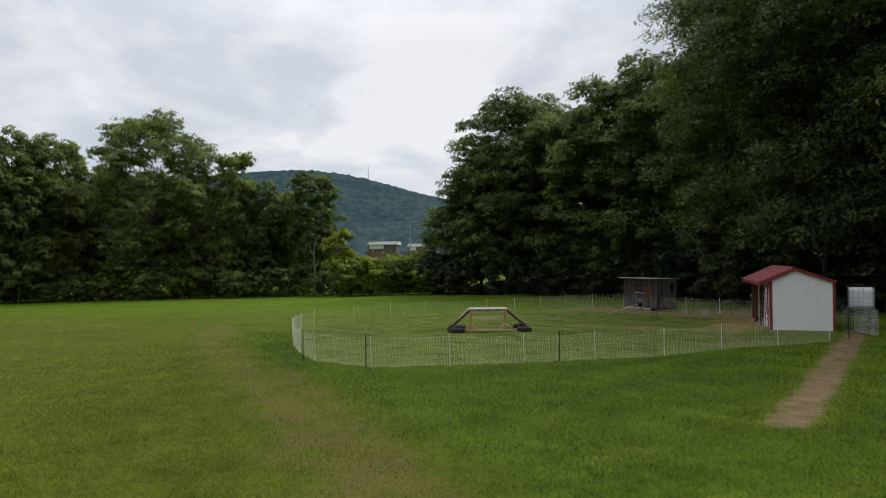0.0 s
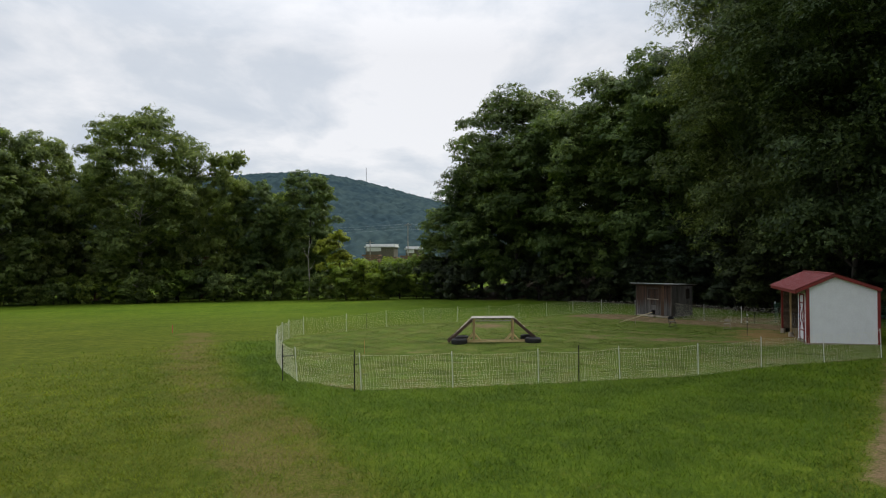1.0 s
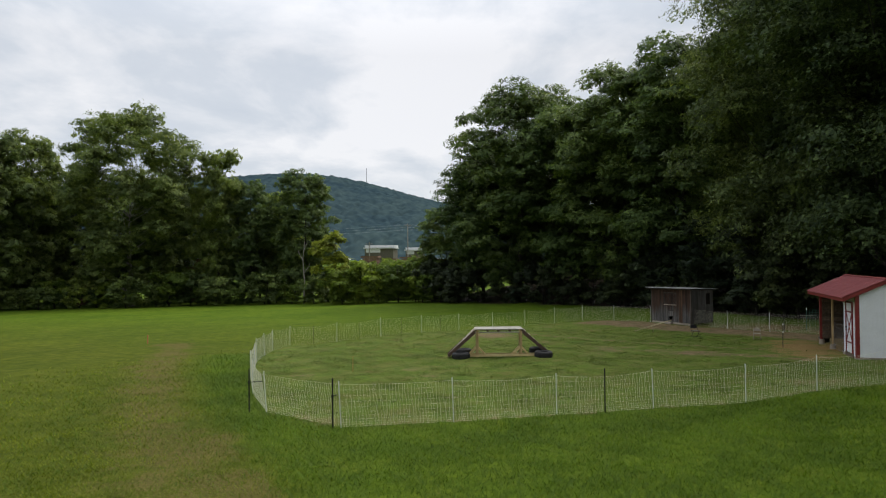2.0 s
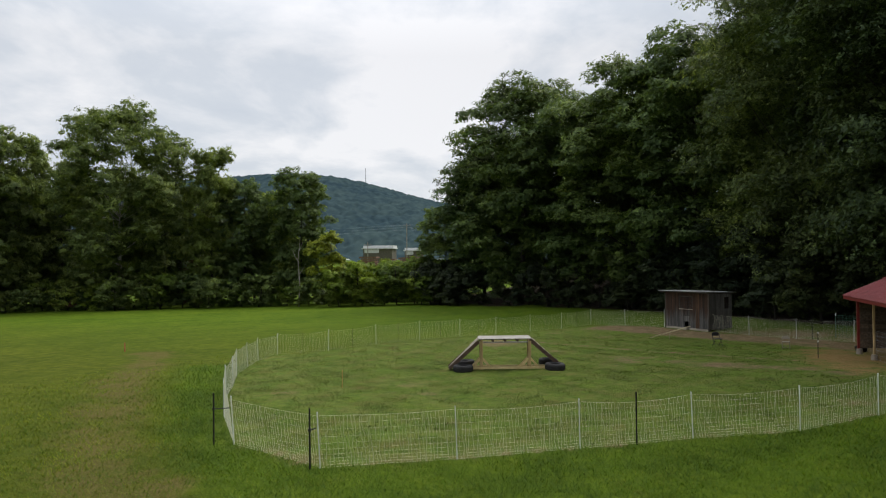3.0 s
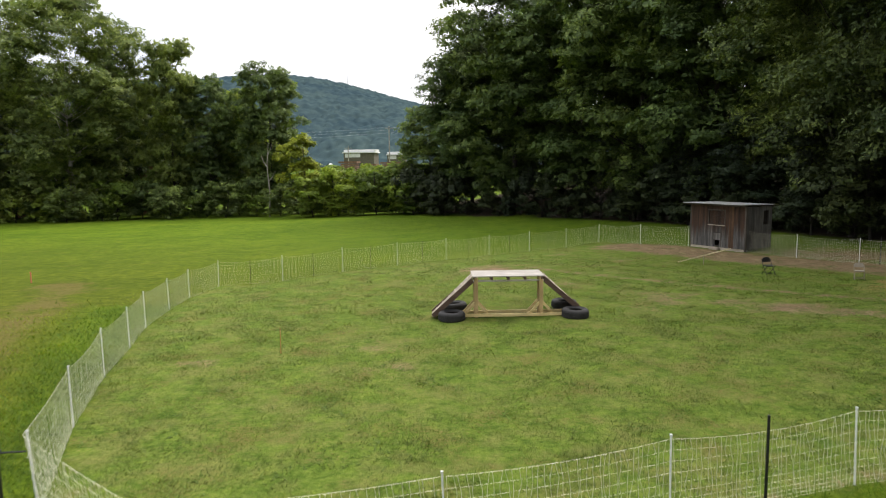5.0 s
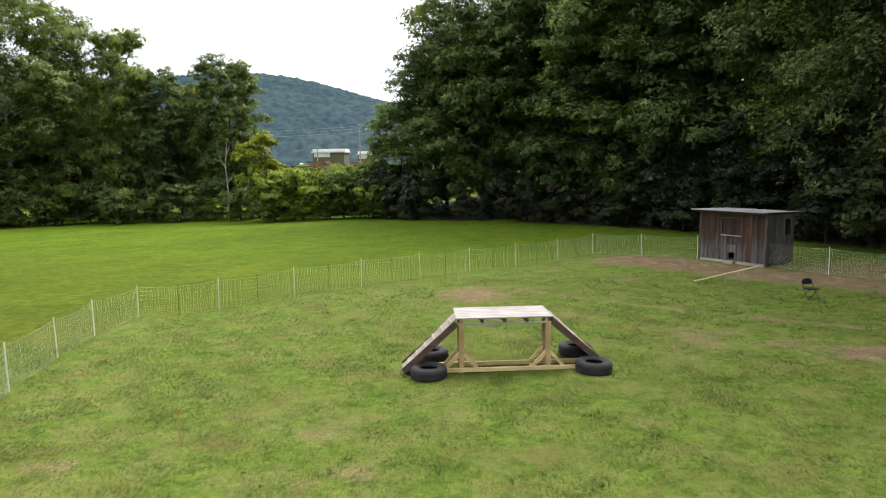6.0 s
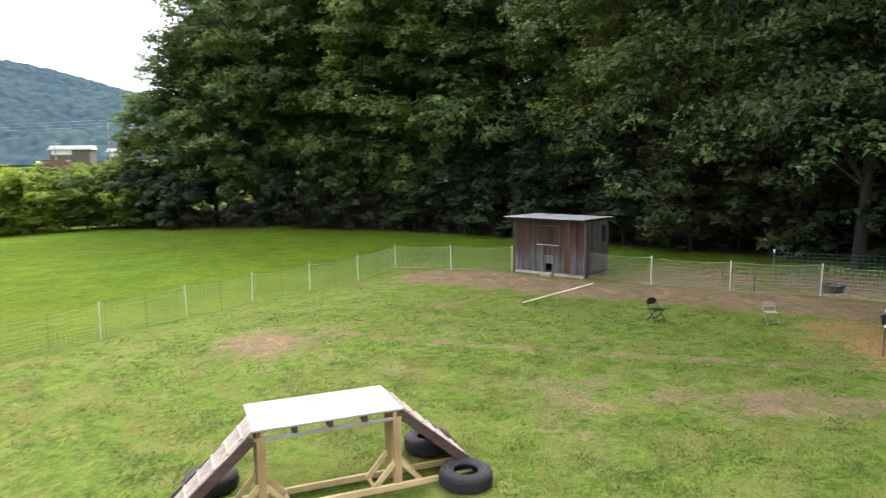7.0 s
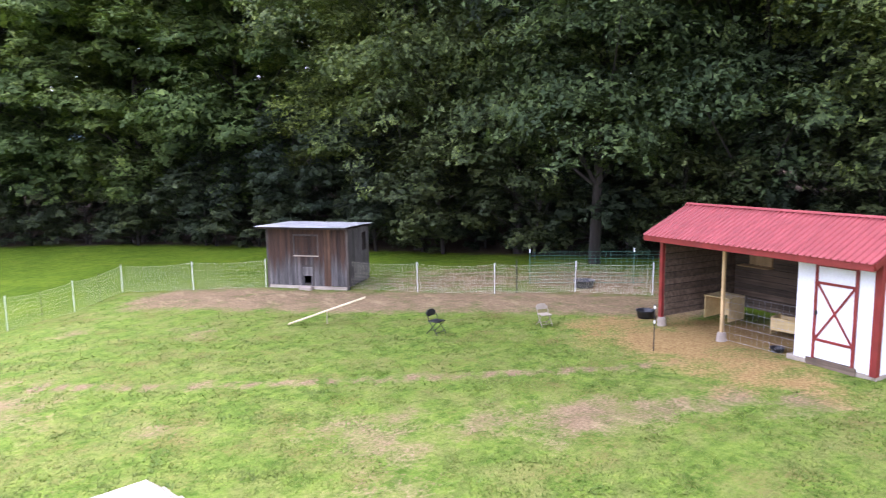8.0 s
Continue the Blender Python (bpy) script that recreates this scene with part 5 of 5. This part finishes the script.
def build_folding_chair(x, y, turn, mat, label, size=1.0):
    c = thing("folding_chair", label, "chair", pose(x, y, rise1(x, y), 0, 0, turn) @ Matrix.Scale(size, 4))
    part("seat", Shape().box((-0.21, -0.2, 0.42), (0.21, 0.2, 0.45), 0.012), mat, c)
    s = Shape()
    arc = [(-0.19, 0.235 , 0.58), (-0.2, 0.25, 0.70), (-0.15, 0.262, 0.78), (0.0, 0.266, 0.80), (0.15, 0.262, 0.78), (0.2, 0.25, 0.70), (0.19, 0.235, 0.58)]
    k = len(arc)
    s.add([(a, b - 0.012, d) for a, b, d in arc] + [(a, b + 0.012, d) for a, b, d in arc], [tuple(range(k)), tuple(range(2 * k - 1, k - 1, -1))] + [(j, k + j, k + (j + 1) % k, (j + 1) % k) for j in range(k)])
    part("backrest", s, mat, c)
    for x1 in (-0.22, 0.22):
        part("front_leg", Shape().tube([(x1, 0.26, 0.72), (x1, 0.12, 0.44), (x1, -0.22, 0.0)], 0.013, 6), mat, c)
        part("rear_leg", Shape().tube([(x1 * 0.9, -0.16, 0.42), (x1 * 0.9, 0.26, 0.0)], 0.012, 6), mat, c)
    part("stretcher", Shape().tube([(-0.22, -0.17, 0.09), (0.22, -0.17, 0.09)], 0.009, 6), mat, c)
    part("stretcher", Shape().tube([(-0.2, 0.19, 0.09), (0.2, 0.19, 0.09)], 0.009, 6), mat, c)
    return c


build_folding_chair(12.5, 49.75, 10, BLACK_METAL, "black metal folding chair standing on the grass", 0.85)
build_folding_chair(15.15, 48.15, -20, TAN_PLASTIC, "small pale tan folding chair standing on the grass", 0.76)

def build_seesaw():
    """A long plank on a short prop, one end down on the ground."""
    a, b = Vector((10.12, 53.82, rise1(10.12, 53.82) + 0.03)), Vector((11.9, 52.33, 0.56))
    mid_point = a.lerp(b, 0.5)
    low = rise1(mid_point.x, mid_point.y)
    t = thing("seesaw_plank", "long fresh-sawn pale balance plank tipped up on a short prop", "plank", pose(mid_point.x, mid_point.y, low, 0, 0, math.degrees(math.atan2(b.y - a.y, b.x - a.x))))
    run, climb = math.hypot(b.x - a.x, b.y - a.y) / 2, (b.z - a.z) / 2
    h = mid_point.z - low
    part("plank", Shape().beam((-run, 0, h - climb), (run, 0, h + climb), 0.13, 0.036, 0.004), PLANK, t)
    part("prop", Shape().tube([(0, 0, -0.1), (0, 0, h - 0.02)], 0.014, 6), RAMP_TOP, t)


build_seesaw()


def build_stake(x, y, tall, mat, name, label, radius=0.014):
    s = thing(name, label, "stake", pose(x, y, rise1(x, y)))
    part("shaft", Shape().tube([(0, 0, -0.1), (0.01, 0, tall)], radius, 6), mat, s)
    return s


build_stake(-3.98, 38.35, 0.64, ORANGE, "orange_stake", "thin orange fibreglass stake in the grass", 0.009)
build_stake(-19.18, 51.9, 0.5, PINK, "pink_stake", "faded pink marker stake in the field", 0.025)
bp = build_stake(14.95, 44.5, 1.15, BLACK_METAL, "step_in_post", "thin dark step-in post with white clips")
for z in (1.08, 0.72):
    part("clip", Shape().lathe([(0.0, -0.04), (0.022, -0.035), (0.022, 0.035), (0.0, 0.04)], 8), WHITE_PLASTIC, bp, at=pose(0.01, 0, z))

# ---- electric net fence ----
NET_Z = [0.02, 0.07, 0.125, 0.19, 0.27, 0.37, 0.49, 0.62, 0.77, 0.91, 1.05]


def build_net_fence():
    fence = thing("net_fence", "white electric netting fence on slim white posts", "fence", pose(0, 0, 0))
    rng = np.random.default_rng(4)
    white, dark = Shape(), Shape()
    white.tube([(0, 0, -0.05), (0, 0, 1.09)], [0.0125, 0.012], 6)
    white.box((-0.014, -0.014, 1.09), (0.014, 0.014, 1.115))
    dark.tube([(0, 0, -0.05), (0, 0, 1.2)], [0.02, 0.018], 6)
    slim = Shape().tube([(0, 0, -0.05), (0, 0, 1.05)], 0.009, 6)
    post_white, post_dark, post_slim = white.mesh("post", WHITE_PLASTIC), dark.mesh("dark_post", BLACK_METAL), slim.mesh("slim_post", OLD_BOARD)
    line = PEN[:9]
    rest = PEN[10:] + PEN[:1]
    lean = {}
    for stretch in (line, rest):
        for k, (x, y) in enumerate(stretch):
            if (x, y) not in lean:
                lean[(x, y)] = (rng.normal(0, 0.035), rng.normal(0, 0.035))
                if (x, y) == PEN[0]:
                    lean[(x, y)] = (-0.14, 0.03)
                if (x, y) == PEN[1]:
                    lean[(x, y)] = (-0.10, 0.0)
                tx, ty = lean[(x, y)]
                m = Matrix.Translation((x, y, rise1(x, y))) @ Matrix(((1, 0, tx, 0), (0, 1, ty, 0), (0, 0, 1, 0), (0, 0, 0, 1)))
                part("post", post_white, None, fence, at=m)
        for (ax, ay), (bx, by) in zip(stretch[:-1], stretch[1:]):
            length = math.hypot(bx - ax, by - ay)
            cells = max(4, int(length / 0.078))
            (lax, lay), (lbx, lby) = lean[(ax, ay)], lean[(bx, by)]
            sag = rng.uniform(0.03, 0.08)
            net = Shape()

            def spot(f, h):
                drop = 1 - sag * 4 * f * (1 - f) * (h / 1.05)
                z = rise1(ax + (bx - ax) * f, ay + (by - ay) * f) + h * drop
                return (ax + (bx - ax) * f + h * (lax + (lbx - lax) * f), ay + (by - ay) * f + h * (lay + (lby - lay) * f), z)

            for h in NET_Z:
                r = 0.002 if h > 1 else 0.0014
                net.tube([spot(j / 8, h) for j in range(9)], r, 3, False)
            for j in range(1, cells):
                f = j / cells + rng.uniform(-0.006, 0.006)
                net.tube([spot(f + w, h) for h, w in zip((0.02, 0.23, 0.44, 0.65, 0.86, 1.05), rng.normal(0, 0.006, 6))], 0.002, 3, False)
            if (ax, ay) != PEN[14]:  # the coop's front closes this stretch
                part("netting", net, TWINE, fence)
    # dark stiffening posts
    for x, y, h in ((-2.36, 27.79, 1.0), (4.54, 30.5, 1.0), (-5.15, 29.88, 1.0), (18.1, 52.05, 1.0), (17.76, 35.9, 1.05)):
        part("dark_post", post_dark, None, fence, "slim black steel post", at=pose(x, y, rise1(x, y), 0, 0, 0))
    for k in range(17, 25):
        (ax, ay), (bx, by) = PEN[k], PEN[(k + 1) % len(PEN)]
        x, y = (ax + bx) / 2, (ay + by) / 2
        part("slim_post", post_slim, None, fence, "slim grey fibreglass post", at=Matrix.Translation((x, y, rise1(x, y))))
    for (x, y), (tx, ty), z in (((-5.15, 29.88), (-4.77, 29.87), 0.86), ((-2.36, 27.79), (-2.25, 27.84), 0.8)):
        z += rise1(x, y)
        part("tie_strap", Shape().tube([(x, y, z - 0.03), (tx, ty, z)], 0.012, 5).box((x - 0.03, y - 0.03, z - 0.05), (x + 0.03, y + 0.03, z + 0.0)), BLACK_PLASTIC, fence)
    return fence


build_net_fence()

# ---- gate, tank and wire fence by the shed ----
build_wire_panel("wire_gate", (19.75, 39.4), (19.2, 36.24), 1.25, 11, 22, GALVANISED, "galvanised welded-wire gate panel standing open", 0.006)
build_wire_panel("livestock_fence", (19.3, 39.65), (19.75, 39.4), 1.25, 9, 5, GALVANISED, "galvanised welded-wire panel beside the shed")
build_wire_panel("green_fence", (19.7, 52.9), (24.2, 47.0), 1.2, 9, 40, GREEN_WIRE, "tall green welded-wire fence below the wood", 0.005)
for x, y in ((19.7, 52.9), (22.0, 49.9), (24.2, 47.0)):
    p = build_stake(x, y, 1.24, GREEN_WIRE, "steel_post", "green steel fence post with a white cap")
    part("cap", Shape().tube([(0.01, 0, 1.18), (0.01, 0, 1.32)], 0.026, 6), WHITE_PLASTIC, p)


def build_tank():
    x, y = 20.7, 40.6
    t = thing("water_tank", "white plastic water tank in a galvanised cage", "tank", pose(x, y, 1.12, 0, 0, -27))
    part("bottle", Shape().box((-0.54, -0.48, 0.12), (0.54, 0.48, 1.08), 0.09), TANK, t)
    cage = Shape()
    for k in range(6):
        a = -0.57 + 1.14 * k / 5
        for yy in (-0.51, 0.51):
            cage.tube([(a, yy, 0.1), (a, yy, 1.1)], 0.011, 5)
        b = -0.51 + 1.02 * k / 5
        for xx in (-0.57, 0.57):
            cage.tube([(xx, b, 0.1), (xx, b, 1.1)], 0.011, 5)
    for k in range(5):
        z = 0.14 + 0.94 * k / 4
        cage.tube([(-0.57, -0.51, z), (0.57, -0.51, z), (0.57, 0.51, z), (-0.57, 0.51, z), (-0.57, -0.51, z)], 0.012, 5)
    part("cage", cage, GALVANISED, t)
    part("pallet", Shape().box((-0.58, -0.52, 0.0), (0.58, 0.52, 0.035)).box((-0.58, -0.52, 0.035), (-0.44, 0.52, 0.1)).box((0.44, -0.52, 0.035), (0.58, 0.52, 0.1)).box((-0.07, -0.52, 0.035), (0.07, 0.52, 0.1)), BLACK_PLASTIC, t)
    s = thing("tank_stand", "rough wooden stand under the water tank", "stand", pose(x, y, rise1(x, y), 0, 0, -27))
    h = 1.12 - rise1(x, y)
    part("deck", Shape().box((-0.65, -0.6, h - 0.06), (0.65, 0.6, h), 0.006), OLD_BOARD, s)
    for a in (-0.55, 0.55):
        for b in (-0.5, 0.5):
            part("leg", Shape().box((a - 0.06, b - 0.06, -0.1), (a + 0.06, b + 0.06, h - 0.06), 0.006), OLD_BOARD, s)


build_tank()

# ---- grass ----


def build_grass():
    rng = np.random.default_rng(21)

    def clumpy(x, y):
        return 0.5 + 0.5 * np.sin(x * 1.7 + 2.1 * np.sin(y * 0.9)) * np.sin(y * 1.9 + 1.7 * np.sin(x * 1.1))

    def bare(x, y):
        return np.maximum(np.maximum(wear_of(x, y) * 1.4, straw_of(x, y) * 1.3), lane_of(x, y) * 0.5)

    def blades(x, y, tall, wide, lying, name, mat, label):
        n = len(x)
        z = rise(x, y)
        a = rng.uniform(0, 2 * math.pi, n)
        h = tall * rng.uniform(0.5, 1.4, n)
        lean = h * lying * rng.uniform(0.8, 1.6, n)
        # each blade lies over at a slant, its broad side to the sky
        dx, dy = -np.sin(a) * wide, np.cos(a) * wide
        p0 = np.stack([x + dx, y + dy, z - 0.004], -1)
        p1 = np.stack([x - dx, y - dy, z - 0.004], -1)
        p2 = np.stack([x + lean * np.cos(a), y + lean * np.sin(a), z + h], -1)
        me = quads_mesh(name, np.stack([p0, p1, p2], 1).reshape(-1, 3), 3, mat)
        tagged(new(name, me), label, "grass", kind="stuff")

    # thick where the walk passes close, thinning out steadily with distance
    n = 3800000
    x, y = rng.uniform(-42, 40, n), rng.uniform(7, 80, n)
    away = np.hypot(x - 1.0, np.maximum(y - 35.5, 0))
    ok = rng.uniform(size=n) < np.minimum(1, (8.0 / np.maximum(away, 6.0)) ** 2) * np.where(in_pen(x, y), np.clip((32 - away) / 16, 0, 1), np.clip((20 - away) / 11, 0, 1))
    x, y, away = x[ok], y[ok], np.maximum(away[ok], 6.0)
    pen = in_pen(x, y)
    chance = rng.uniform(size=len(x))
    keep = (chance > bare(x, y)) & (rng.uniform(size=len(x)) < np.where(pen, 0.5 + 0.6 * clumpy(x, y) ** 2, 0.6 + 0.5 * clumpy(x, y)))
    x, y, away, pen = x[keep], y[keep], away[keep], pen[keep]
    lush = ~pen & (rng.uniform(size=len(x)) < lush_of(x, y) + 0.1)
    for pick, mat, tall, name, label in ((lush, BLADES_LUSH, 0.105, "lush_grass", "thick dark green unmown grass"), (~pen & ~lush, BLADES, 0.065, "lane_grass", "trodden olive-green grass"),
                                         (pen, BLADES_PEN, 0.034, "pen_grass", "short grazed grass inside the pen")):
        w = 0.008 * (away[pick] / 7) ** 0.9
        blades(x[pick], y[pick], 0.8 * tall * (away[pick] / 7) ** 0.3, w, 1.15, name, mat, label)
    # coarse weeds in the pen
    x, y = rng.uniform(-9, 18, 1300), rng.uniform(29, 58, 1300)
    ok = in_pen(x, y) & (bare(x, y) < 0.8) & (clumpy(x * 0.6, y * 0.6) > 0.4)
    many = 10
    x, y = np.repeat(x[ok], many), np.repeat(y[ok], many)
    x, y = x + rng.normal(0, 0.12, len(x)), y + rng.normal(0, 0.12, len(y))
    blades(x, y, np.full(len(x), 0.04), np.full(len(x), 0.02), 1.9, "pasture_weeds", WEEDS, "low leafy weeds left by grazing")
    # ranker tufts that the goats leave standing
    x, y = rng.uniform(-9, 17, 1500), rng.uniform(29, 56, 1500)
    ok = in_pen(x, y) & (bare(x, y) < 0.6)
    x, y = np.repeat(x[ok], 26), np.repeat(y[ok], 26)
    x, y = x + rng.normal(0, 0.13, len(x)), y + rng.normal(0, 0.13, len(y))
    blades(x, y, np.full(len(x), 0.055), np.full(len(x), 0.009), 1.4, "grass_tufts", BLADES_PEN, "taller tufts of grass in the pen")


build_grass()
